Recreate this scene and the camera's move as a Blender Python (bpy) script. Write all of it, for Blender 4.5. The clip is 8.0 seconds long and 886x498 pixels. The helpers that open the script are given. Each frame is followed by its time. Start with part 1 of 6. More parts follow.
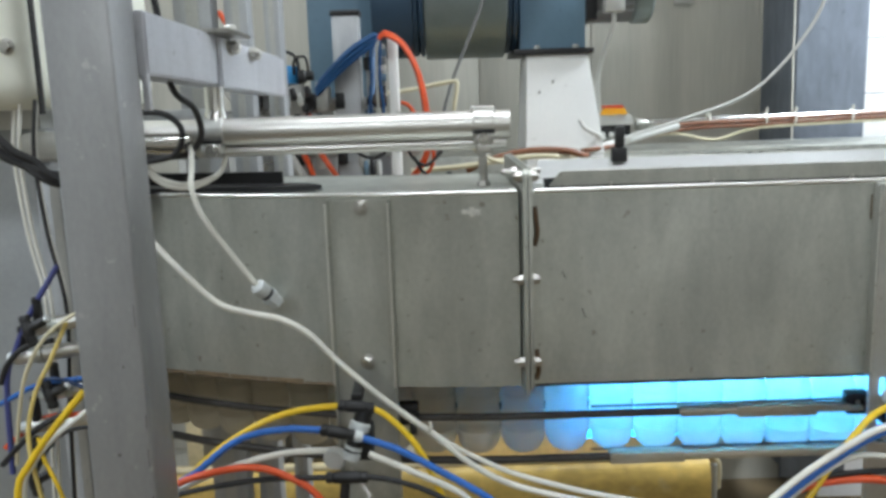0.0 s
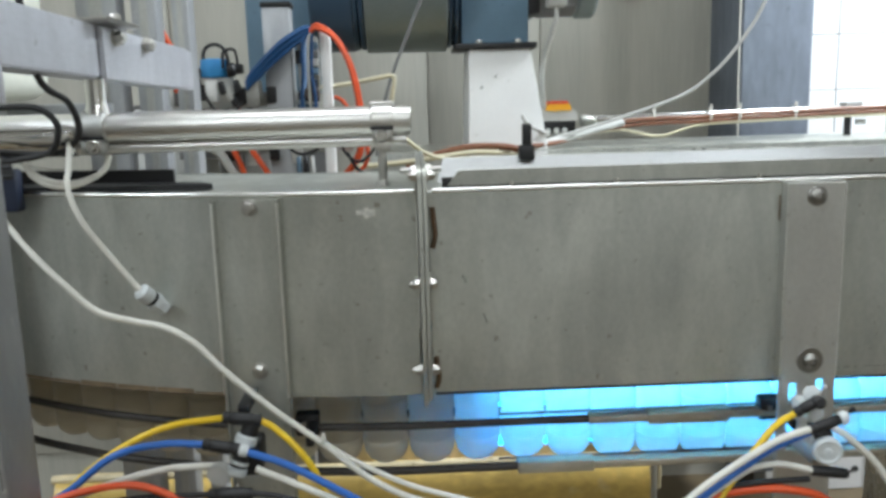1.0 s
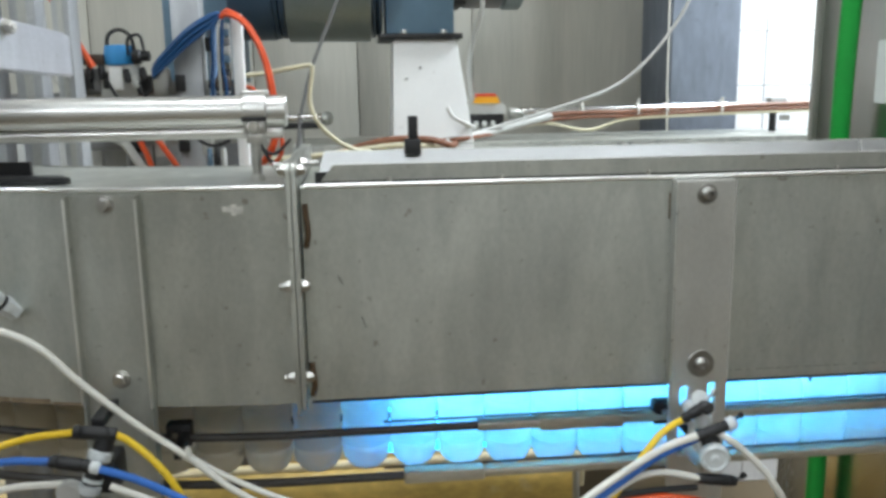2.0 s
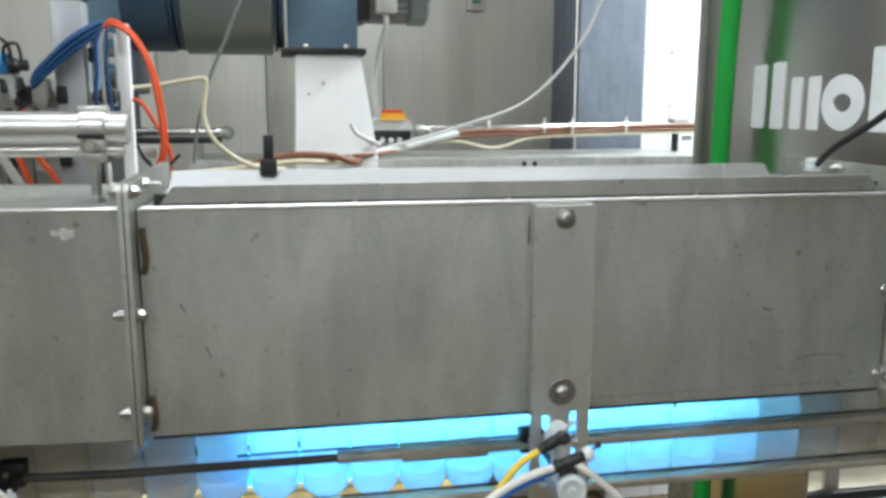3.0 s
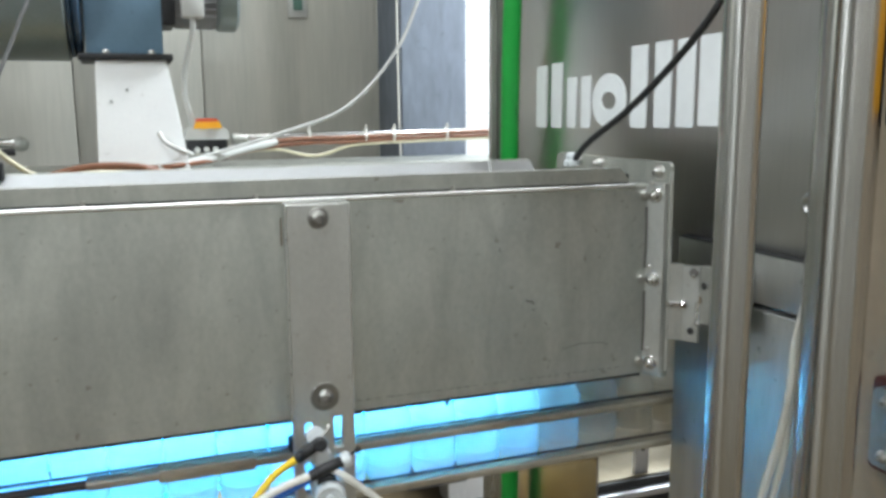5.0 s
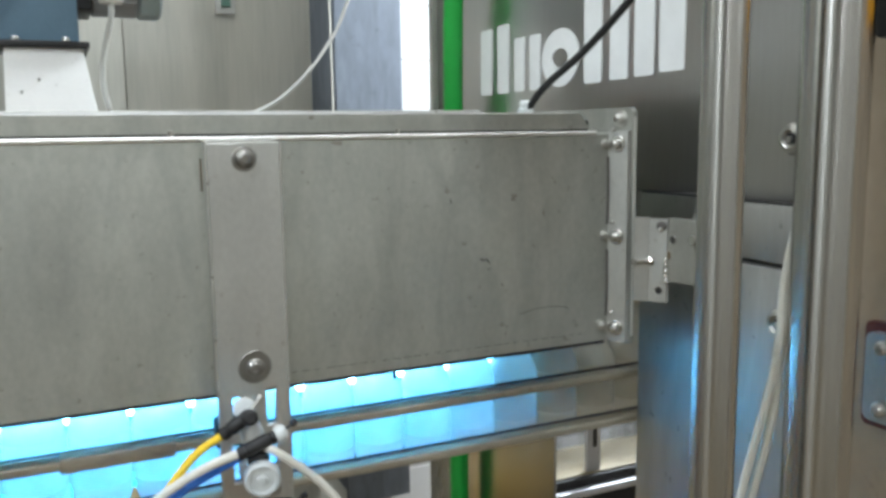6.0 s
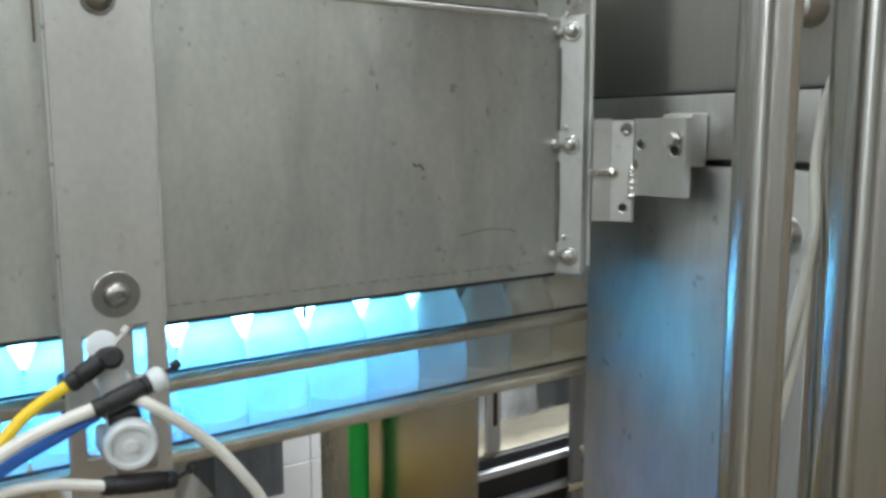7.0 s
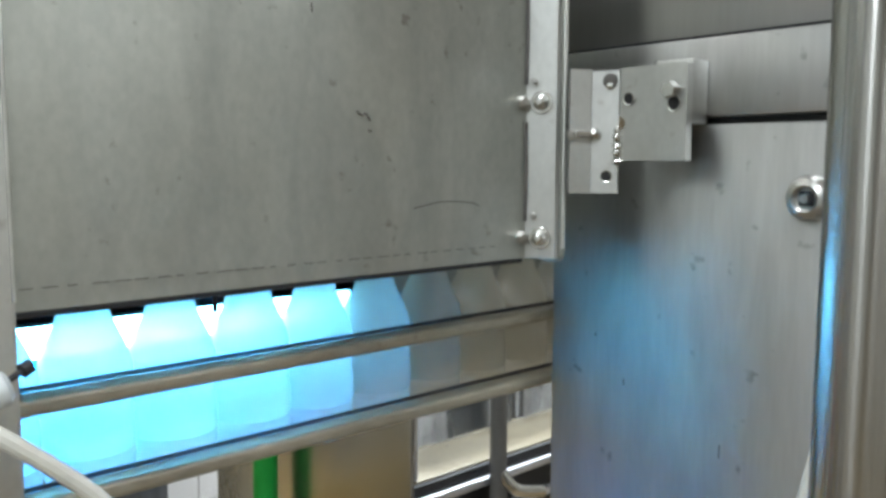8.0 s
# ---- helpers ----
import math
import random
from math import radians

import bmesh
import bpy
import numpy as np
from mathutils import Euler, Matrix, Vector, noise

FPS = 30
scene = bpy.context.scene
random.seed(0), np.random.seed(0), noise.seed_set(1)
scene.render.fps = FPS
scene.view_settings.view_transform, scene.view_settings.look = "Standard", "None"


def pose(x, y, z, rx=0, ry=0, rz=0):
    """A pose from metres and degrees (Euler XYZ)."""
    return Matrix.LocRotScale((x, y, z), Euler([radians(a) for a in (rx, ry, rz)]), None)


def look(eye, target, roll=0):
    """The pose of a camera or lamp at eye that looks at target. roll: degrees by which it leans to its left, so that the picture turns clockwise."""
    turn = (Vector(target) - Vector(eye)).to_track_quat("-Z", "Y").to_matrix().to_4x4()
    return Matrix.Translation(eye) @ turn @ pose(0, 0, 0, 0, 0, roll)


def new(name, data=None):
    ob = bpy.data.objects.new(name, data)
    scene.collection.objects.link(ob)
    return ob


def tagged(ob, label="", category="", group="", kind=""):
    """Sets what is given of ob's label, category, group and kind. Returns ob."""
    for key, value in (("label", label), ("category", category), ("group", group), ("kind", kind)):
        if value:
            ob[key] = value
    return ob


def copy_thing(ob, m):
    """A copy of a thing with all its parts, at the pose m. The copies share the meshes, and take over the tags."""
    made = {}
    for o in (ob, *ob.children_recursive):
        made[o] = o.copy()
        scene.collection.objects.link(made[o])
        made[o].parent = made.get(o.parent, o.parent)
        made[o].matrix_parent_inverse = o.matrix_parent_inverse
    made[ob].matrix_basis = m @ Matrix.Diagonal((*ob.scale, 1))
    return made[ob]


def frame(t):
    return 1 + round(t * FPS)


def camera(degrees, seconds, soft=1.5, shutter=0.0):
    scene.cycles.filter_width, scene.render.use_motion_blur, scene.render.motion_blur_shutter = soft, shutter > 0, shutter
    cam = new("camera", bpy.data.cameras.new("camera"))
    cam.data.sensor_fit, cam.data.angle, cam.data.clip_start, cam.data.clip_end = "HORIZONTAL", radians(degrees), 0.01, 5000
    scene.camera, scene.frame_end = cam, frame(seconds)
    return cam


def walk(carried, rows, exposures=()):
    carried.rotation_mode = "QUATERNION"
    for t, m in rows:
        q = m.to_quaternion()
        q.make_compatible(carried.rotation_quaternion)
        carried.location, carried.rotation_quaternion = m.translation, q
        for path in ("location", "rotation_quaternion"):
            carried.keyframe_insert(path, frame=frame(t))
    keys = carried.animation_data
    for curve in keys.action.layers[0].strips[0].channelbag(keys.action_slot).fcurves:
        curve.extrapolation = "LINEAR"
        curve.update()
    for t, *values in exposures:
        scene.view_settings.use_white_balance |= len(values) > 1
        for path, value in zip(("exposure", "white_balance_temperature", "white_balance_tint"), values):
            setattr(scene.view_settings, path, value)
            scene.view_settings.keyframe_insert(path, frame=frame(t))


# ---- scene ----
cam = camera(56.0, 8.0, soft=3.4)
PATH = [
    (0, (0.038, 0.019, 1.425), (0.03, 1.988, 1.075), -1.9),
    (0.5, (0.066, 0.035, 1.425), (0.091, 2.005, 1.081), -1.7),
    (1, (0.112, 0.06, 1.423), (0.182, 2.025, 1.059), -1.6),
    (1.2, (0.126, 0.069, 1.423), (0.228, 2.031, 1.051), -1.4),
    (2.3, (0.21, 0.114, 1.419), (0.44, 2.063, 1.034), -0.6),
    (2.5, (0.227, 0.12, 1.419), (0.493, 2.066, 1.041), -0.3),
    (3, (0.26, 0.125, 1.424), (0.618, 2.061, 1.072), 0.1),
    (3.5, (0.287, 0.126, 1.425), (0.736, 2.044, 1.079), -0.0),
    (4, (0.314, 0.123, 1.424), (0.853, 2.018, 1.079), -0.2),
    (4.5, (0.335, 0.114, 1.423), (0.968, 1.981, 1.084), -0.1),
    (4.7, (0.346, 0.115, 1.418), (1.005, 1.973, 1.078), -0.1),
    (5.8, (0.376, 0.1719, 1.3574), (1.1492, 1.9964, 1.0866), -1.27),
    (6, (0.3786, 0.1974, 1.3332), (1.21, 1.9948, 1.0536), -0.77),
    (6.2, (0.3855, 0.2263, 1.3182), (1.2774, 1.8832, 1.0558), 0.0),
    (6.5, (0.3955, 0.2744, 1.281), (1.3822, 1.988, 0.981), -0.31),
    (7, (0.4025, 0.3601, 1.2374), (1.5217, 1.9942, 0.9599), -0.13),
    (7.5, (0.4215, 0.431, 1.2042), (1.6629, 1.9803, 0.9623), -0.05),
    (8, (0.4466, 0.4913, 1.185), (1.7802, 1.9675, 0.9799), 0.16),
]
walk(cam, [(t, look(eye, target, roll)) for t, eye, target, roll in PATH], [(0.0, -0.25), (2.5, -0.15), (4.5, -0.01), (6.5, -0.04), (8.0, 0.1)])

# ---- world and lamps ----
world = bpy.data.worlds.new("hall_world")
world.use_nodes = True
world.node_tree.nodes["Background"].inputs[0].default_value = (0.9, 0.95, 1.0, 1)
world.node_tree.nodes["Background"].inputs[1].default_value = 0.02
scene.world = world


FZ = -0.2     # floor level


def area_lamp(name, x, y, z, sx, sy, watts, colour):
    data = bpy.data.lights.new(name, "AREA")
    data.shape, data.size, data.size_y, data.energy, data.color = "RECTANGLE", sx, sy, watts, colour
    ob = new(name, data)
    ob.matrix_world = pose(x, y, z)
    return ob


TUBE_LIGHT = (0.875, 0.975, 1.065)
LAMPS = [(-0.9, -2.2, 40), (0.7, -2.2, 13), (2.4, -2.2, 42), (-2.3, -0.35, 88), (0.2, 0.6, 20), (-1.2, 2.2, 3), (0.6, 2.2, 6), (2.5, 2.2, 200)]
for lx, ly, watts in LAMPS:
    area_lamp("ceiling_lamp", lx, ly, 3.28, 1.2, 0.28, watts, TUBE_LIGHT)


# ---- materials ----
def nodes_of(name):
    m = bpy.data.materials.new(name)
    m.use_nodes = True
    return m, m.node_tree.nodes, m.node_tree.links, m.node_tree.nodes["Principled BSDF"]


def mat(name, colour, rough=0.5, metal=0.0, var=0.15, scale=12.0, bump=0.1, grain=180.0, stretch=(1, 1, 1),
        rough_var=0.1, spots=0.0, spot_colour=(0.05, 0.04, 0.03), coat=0.0, aniso=0.0, spec=0.5, smear=0.0, spot_scale=38, turn=0.0):
    """Base colour with large blotches, fine grain, roughness that varies, dark spots and fine relief."""
    m, n, l, b = nodes_of(name)
    tc = n.new("ShaderNodeTexCoord")
    mp = n.new("ShaderNodeMapping")
    mp.inputs["Scale"].default_value = stretch
    l.new(tc.outputs["Object"], mp.inputs[0])
    big = n.new("ShaderNodeTexNoise")
    big.inputs["Scale"].default_value, big.inputs["Detail"].default_value = scale, 5
    l.new(mp.outputs[0], big.inputs["Vector"])
    fine = n.new("ShaderNodeTexNoise")
    fine.inputs["Scale"].default_value, fine.inputs["Detail"].default_value = grain, 3
    l.new(mp.outputs[0], fine.inputs["Vector"])
    add = n.new("ShaderNodeMath")
    add.operation = "MULTIPLY_ADD"
    l.new(fine.outputs["Fac"], add.inputs[0])
    add.inputs[1].default_value = 0.45
    l.new(big.outputs["Fac"], add.inputs[2])
    ramp = n.new("ShaderNodeValToRGB")
    ramp.color_ramp.elements[0].position, ramp.color_ramp.elements[1].position = 0.4, 1.05
    ramp.color_ramp.elements[0].color = (*[c * (1 - var) for c in colour], 1)
    ramp.color_ramp.elements[1].color = (*[min(1, c * (1 + var)) for c in colour], 1)
    l.new(add.outputs[0], ramp.inputs[0])
    out = ramp.outputs[0]
    if spots:
        sp = n.new("ShaderNodeTexNoise")
        sp.inputs["Scale"].default_value, sp.inputs["Detail"].default_value = spot_scale, 4
        l.new(tc.outputs["Object"], sp.inputs["Vector"])
        rr = n.new("ShaderNodeMapRange")
        rr.inputs[1].default_value, rr.inputs[2].default_value = 0.66, 0.74
        l.new(sp.outputs["Fac"], rr.inputs[0])
        mu = n.new("ShaderNodeMath")
        mu.operation = "MULTIPLY"
        mu.inputs[1].default_value = spots
        l.new(rr.outputs[0], mu.inputs[0])
        mx = n.new("ShaderNodeMix")
        mx.data_type = "RGBA"
        l.new(mu.outputs[0], mx.inputs[0])
        l.new(out, mx.inputs[6])
        mx.inputs[7].default_value = (*spot_colour, 1)
        out = mx.outputs[2]
    rough_in = add.outputs[0]
    if smear:
        # wiped streaks, leaning, and broad cloudy handling marks
        m2 = n.new("ShaderNodeMapping")
        m2.inputs["Rotation"].default_value = (0, 0.45, 0)
        m2.inputs["Scale"].default_value = (9, 9, 2.2)
        l.new(tc.outputs["Object"], m2.inputs[0])
        st = n.new("ShaderNodeTexNoise")
        st.inputs["Scale"].default_value, st.inputs["Detail"].default_value, st.inputs["Distortion"].default_value = 3.0, 6, 0.8
        l.new(m2.outputs[0], st.inputs["Vector"])
        sr = n.new("ShaderNodeMapRange")
        sr.inputs[1].default_value, sr.inputs[2].default_value = 0.35, 0.75
        l.new(st.outputs["Fac"], sr.inputs[0])
        sm = n.new("ShaderNodeMath")
        sm.operation = "MULTIPLY"
        sm.inputs[1].default_value = smear
        l.new(sr.outputs[0], sm.inputs[0])
        mz = n.new("ShaderNodeMix")
        mz.data_type = "RGBA"
        l.new(sm.outputs[0], mz.inputs[0])
        l.new(out, mz.inputs[6])
        mz.inputs[7].default_value = (*[c * 0.5 for c in colour], 1)
        out = mz.outputs[2]
        ra = n.new("ShaderNodeMath")
        ra.operation = "MULTIPLY_ADD"
        l.new(sr.outputs[0], ra.inputs[0])
        ra.inputs[1].default_value = 0.7
        l.new(add.outputs[0], ra.inputs[2])
        rough_in = ra.outputs[0]
    l.new(out, b.inputs["Base Color"])
    rm = n.new("ShaderNodeMapRange")
    rm.inputs[3].default_value, rm.inputs[4].default_value = max(0.02, rough - rough_var), min(1, rough + rough_var)
    l.new(rough_in, rm.inputs[0])
    l.new(rm.outputs[0], b.inputs["Roughness"])
    b.inputs["Metallic"].default_value = metal
    b.inputs["Specular IOR Level"].default_value = spec
    b.inputs["Coat Weight"].default_value = coat
    b.inputs["Anisotropic"].default_value = aniso
    if aniso:
        b.inputs["Anisotropic Rotation"].default_value = turn
        tg = n.new("ShaderNodeTangent")
        tg.direction_type, tg.axis = "RADIAL", "Z"
        l.new(tg.outputs[0], b.inputs["Tangent"])
    if bump:
        bu = n.new("ShaderNodeBump")
        bu.inputs["Strength"].default_value, bu.inputs["Distance"].default_value = bump, 0.002
        l.new(add.outputs[0], bu.inputs["Height"])
        l.new(bu.outputs[0], b.inputs["Normal"])
    return m


STEEL = mat("bead_blasted_steel", (0.485, 0.495, 0.45), 0.32, 0.75, 0.2, 9, 0.05, 240, (1, 1, 0.7), 0.1, 0.65, (0.22, 0.18, 0.14), smear=0.5, spot_scale=85)
DOOR_STEEL = mat("brushed_door_steel", (0.56, 0.56, 0.55), 0.34, 1.0, 0.14, 5, 0.006, 300, (1, 1, 0.12), 0.05, 0.6, (0.16, 0.15, 0.14), smear=0.4, spot_scale=60, aniso=0.6, turn=0.25)
DARK_RAIL = mat("dark_bend_rail", (0.05, 0.045, 0.04), 0.5, 0.2, 0.4, 20, 0.15, 200)
LID = mat("pale_wiped_steel", (0.52, 0.53, 0.53), 0.35, 0.8, 0.1, 9, 0.02, 240, (0.3, 1, 1), 0.08, 0.3, (0.4, 0.36, 0.3), spot_scale=70)
DIRTY_SHEET = mat("dirty_cream_sheet", (0.68, 0.6, 0.43), 0.5, 0, 0.3, 14, 0.1, 90, (1, 1, 0.3), 0.1, 0.6, (0.2, 0.14, 0.08), spot_scale=30)
STEEL_DULL = mat("dull_steel", (0.45, 0.45, 0.43), 0.5, 1.0, 0.2, 9, 0.12, 220, (1, 1, 0.6), 0.08, 0.3, (0.2, 0.17, 0.13))
STEEL_BRUSHED = mat("brushed_cabinet_steel", (0.56, 0.555, 0.54), 0.3, 1.0, 0.1, 4, 0.003, 320, (1, 1, 0.06), 0.04, aniso=0.7, turn=0.25)
LOWER_STEEL = mat("satin_lower_steel", (0.5, 0.47, 0.42), 0.24, 1.0, 0.12, 5, 0.004, 300, (1, 1, 0.2), 0.05, 0.3, (0.3, 0.25, 0.17), spot_scale=50)
CHROME = mat("polished_steel", (0.64, 0.63, 0.6), 0.16, 1.0, 0.1, 14, 0.03, 200, (1, 1, 1), 0.06)
POST = mat("polished_post_steel", (0.5, 0.49, 0.465), 0.17, 1.0, 0.12, 9, 0.01, 160, (1, 1, 0.08), 0.04, 0.2, (0.35, 0.28, 0.2), aniso=1.0, turn=0.25)
# Brighter than the sheet steel, to draw the highlight along folds and rims.
EDGE = mat("highlight_edge", (0.9, 0.9, 0.87), 0.3, 1.0, 0.1, 30, 0.05, 200)
RAIL = mat("rubbed_rail_steel", (0.43, 0.395, 0.31), 0.36, 0.55, 0.25, 25, 0.08, 200, (0.4, 1, 1), 0.1, 0.5, (0.2, 0.16, 0.11))
TUBE = mat("satin_cylinder_steel", (0.64, 0.63, 0.6), 0.36, 1.0, 0.04, 14, 0.0, 200, rough_var=0.01)
STRAP = mat("rubbed_strap_steel", (0.61, 0.61, 0.58), 0.4, 1.0, 0.14, 12, 0.03, 240, (1, 1, 0.7), 0.08, 0.3, (0.3, 0.25, 0.2), smear=0.2, spot_scale=95)
DARK_BOLT = mat("dark_zinc_screw", (0.3, 0.29, 0.27), 0.3, 1.0, 0.15, 60, 0.05, 300)
BOLT = mat("zinc_bolt", (0.5, 0.49, 0.46), 0.3, 1.0, 0.15, 60, 0.05, 300)
ALU = mat("anodised_aluminium", (0.41, 0.42, 0.43), 0.4, 0.45, 0.16, 10, 0.06, 300, (1, 1, 0.35), 0.09, 0.5, (0.55, 0.55, 0.54), smear=0.45, spot_scale=60)
POST_STEEL = mat("satin_post_steel", (0.36, 0.365, 0.37), 0.34, 0.65, 0.16, 10, 0.04, 260, (1, 1, 0.5), 0.1, 0.6, (0.62, 0.62, 0.6), smear=0.35, spot_scale=75)
BEAM = mat("pale_anodised_beam", (0.6, 0.61, 0.65), 0.34, 0.5, 0.14, 10, 0.03, 260, (1, 0.3, 1), 0.08, 0.5, (0.3, 0.3, 0.3), smear=0.25, spot_scale=60)
MARK = mat("dark_scuff", (0.12, 0.11, 0.1), 0.6, 0.3, 0.3, 60, 0.1, 240)
CHALK = mat("chalky_smear", (0.6, 0.59, 0.54), 0.7, 0.3, 0.3, 80, 0.1, 240)
STAIN = mat("brown_stain", (0.2, 0.15, 0.095), 0.55, 0.5, 0.35, 60, 0.1, 240)
RUST = mat("brown_sealant", (0.1, 0.06, 0.03), 0.7, 0.0, 0.4, 60, 0.5, 240)
BLACK = mat("black_plastic", (0.012, 0.012, 0.013), 0.45, 0, 0.3, 30, 0.1, 200)
RUBBER = mat("black_rubber", (0.015, 0.015, 0.016), 0.55, 0, 0.3, 40, 0.1, 200)
WHITE_HOSE = mat("white_cable_sheath", (0.66, 0.645, 0.58), 0.42, 0, 0.12, 25, 0.08, 160, spots=0.3, spot_colour=(0.35, 0.3, 0.22))
CREAM_HOSE = mat("cream_cable_sheath", (0.6, 0.55, 0.38), 0.45, 0, 0.12, 25, 0.08, 160)
YELLOW = mat("yellow_hose", (0.75, 0.5, 0.02), 0.35, 0, 0.12, 25, 0.05, 160)
BLUE = mat("blue_hose", (0.025, 0.13, 0.45), 0.35, 0, 0.15, 25, 0.05, 160)
BUNCH_HOSE = mat("navy_hose", (0.012, 0.04, 0.12), 0.4, 0, 0.2, 25, 0.05, 160)
BLUE_CAP = mat("light_blue_plastic", (0.05, 0.32, 0.7), 0.4, 0, 0.1, 25, 0.05, 160)
RED = mat("orange_red_hose", (0.66, 0.085, 0.02), 0.38, 0, 0.15, 25, 0.05, 160)
BROWN = mat("brown_cable_sheath", (0.2, 0.08, 0.04), 0.45, 0, 0.2, 25, 0.05, 160)
GREEN = mat("green_hose", (0.01, 0.36, 0.05), 0.35, 0, 0.12, 10, 0.05, 120)
GREY_PLASTIC = mat("light_grey_plastic", (0.5, 0.5, 0.47), 0.45, 0, 0.08, 30, 0.05, 160)
WHITE_PAINT = mat("white_sheet_metal", (0.82, 0.82, 0.8), 0.4, 0, 0.05, 6, 0.05, 120, spots=0.35, spot_colour=(0.35, 0.32, 0.27))
BLUE_PAINT = mat("blue_grey_enamel", (0.12, 0.2, 0.27), 0.4, 0, 0.12, 7, 0.08, 120, spots=0.25, spot_colour=(0.04, 0.05, 0.06))
DARK_BLUE = mat("dark_blue_enamel", (0.03, 0.06, 0.1), 0.4, 0, 0.15, 7, 0.08, 120)
GREY_DUCT = mat("grey_duct", (0.2, 0.235, 0.23), 0.32, 0.3, 0.15, 6, 0.08, 120)
MOTOR_GREY = mat("motor_grey", (0.16, 0.16, 0.16), 0.5, 0, 0.15, 12, 0.15, 160)
WALL = mat("grey_beige_cladding", (0.43, 0.42, 0.365), 0.42, 0, 0.17, 5.0, 0.05, 60, (1.6, 1, 0.12), 0.1, 0.2, (0.3, 0.26, 0.2), spot_scale=9)
WALL_DARKENED = mat("darkened_unseen_wall", (0.34, 0.325, 0.29), 0.7, 0, 0.2, 1.2, 0.06, 40)
WALL_PLAIN = mat("pale_wall_paint", (0.5, 0.5, 0.47), 0.7, 0, 0.08, 1.2, 0.06, 40)
COLUMN = mat("slate_grey_column_paint", (0.17, 0.195, 0.235), 0.5, 0, 0.25, 4, 0.08, 50, (1, 1, 0.4), spots=0.4, spot_colour=(0.08, 0.09, 0.11), smear=0.5)
TILE = mat("white_glazed_tile", (0.82, 0.82, 0.82), 0.2, 0, 0.04, 3, 0.03, 60)
GROUT = mat("grey_grout", (0.45, 0.44, 0.42), 0.8, 0, 0.1, 30, 0.2, 160)
FLOOR = mat("wet_brown_floor", (0.15, 0.11, 0.06), 0.35, 0, 0.25, 3, 0.1, 50)
TRAY = mat("ochre_plastic", (0.58, 0.4, 0.11), 0.28, 0, 0.55, 5, 0.05, 60, (0.5, 1, 1), 0.1, 0.75, (0.6, 0.53, 0.38), spot_scale=5, smear=0.3)
CREAM = mat("stained_cream_plastic", (0.66, 0.56, 0.35), 0.4, 0, 0.35, 8, 0.1, 60, spots=0.5, spot_colour=(0.2, 0.14, 0.07), smear=0.3)
TAN_PANEL = mat("warm_tan_paint", (0.4, 0.325, 0.24), 0.45, 0, 0.15, 5, 0.05, 80, spots=0.3, smear=0.25)
PALE_DECK = mat("tan_wet_deck", (0.32, 0.27, 0.18), 0.3, 0, 0.2, 12, 0.05, 60, spots=0.3)
BEIGE = mat("beige_cover", (0.8, 0.8, 0.7), 0.45, 0, 0.08, 5, 0.05, 80)
SIGN_WHITE = mat("white_lettering_paint", (0.8, 0.82, 0.82), 0.5, 0, 0.05, 20, 0.02, 80)
ORANGE = mat("orange_yellow_knob", (0.85, 0.4, 0.02), 0.4, 0, 0.08, 20, 0.04, 80)
RED_KNOB = mat("red_knob", (0.65, 0.06, 0.02), 0.4, 0, 0.08, 20, 0.04, 80)
CLEAR_PLASTIC = mat("pale_fitting_plastic", (0.58, 0.61, 0.61), 0.28, 0, 0.1, 40, 0.05, 160)


def frosted():
    """Milky thin plastic: part diffuse and glossy, part light passed on scattered, part straight through."""
    m, n, l, b = nodes_of("frosted_bottle_plastic")
    tr = n.new("ShaderNodeBsdfTranslucent")
    tr.inputs[0].default_value = (0.93, 0.93, 0.9, 1)
    clear = n.new("ShaderNodeBsdfTransparent")
    clear.inputs[0].default_value = (0.9, 0.92, 0.92, 1)
    b.inputs["Base Color"].default_value = (0.74, 0.65, 0.48, 1)
    b.inputs["Roughness"].default_value = 0.16
    tc = n.new("ShaderNodeTexCoord")
    nz = n.new("ShaderNodeTexNoise")
    nz.inputs["Scale"].default_value, nz.inputs["Detail"].default_value = 45, 4
    bu = n.new("ShaderNodeBump")
    bu.inputs["Strength"].default_value, bu.inputs["Distance"].default_value = 0.25, 0.002
    l.new(tc.outputs["Object"], nz.inputs["Vector"])
    l.new(nz.outputs["Fac"], bu.inputs["Height"])
    l.new(bu.outputs[0], b.inputs["Normal"])
    passed = n.new("ShaderNodeMixShader")
    cloud = n.new("ShaderNodeMapRange")
    cloud.inputs[3].default_value, cloud.inputs[4].default_value = 0.16, 0.38
    l.new(nz.outputs["Fac"], cloud.inputs[0])
    l.new(cloud.outputs[0], passed.inputs[0])
    l.new(tr.outputs[0], passed.inputs[1])
    l.new(clear.outputs[0], passed.inputs[2])
    mx = n.new("ShaderNodeMixShader")
    mx.inputs[0].default_value = 0.62
    l.new(b.outputs[0], mx.inputs[1])
    l.new(passed.outputs[0], mx.inputs[2])
    l.new(mx.outputs[0], n["Material Output"].inputs[0])
    return m


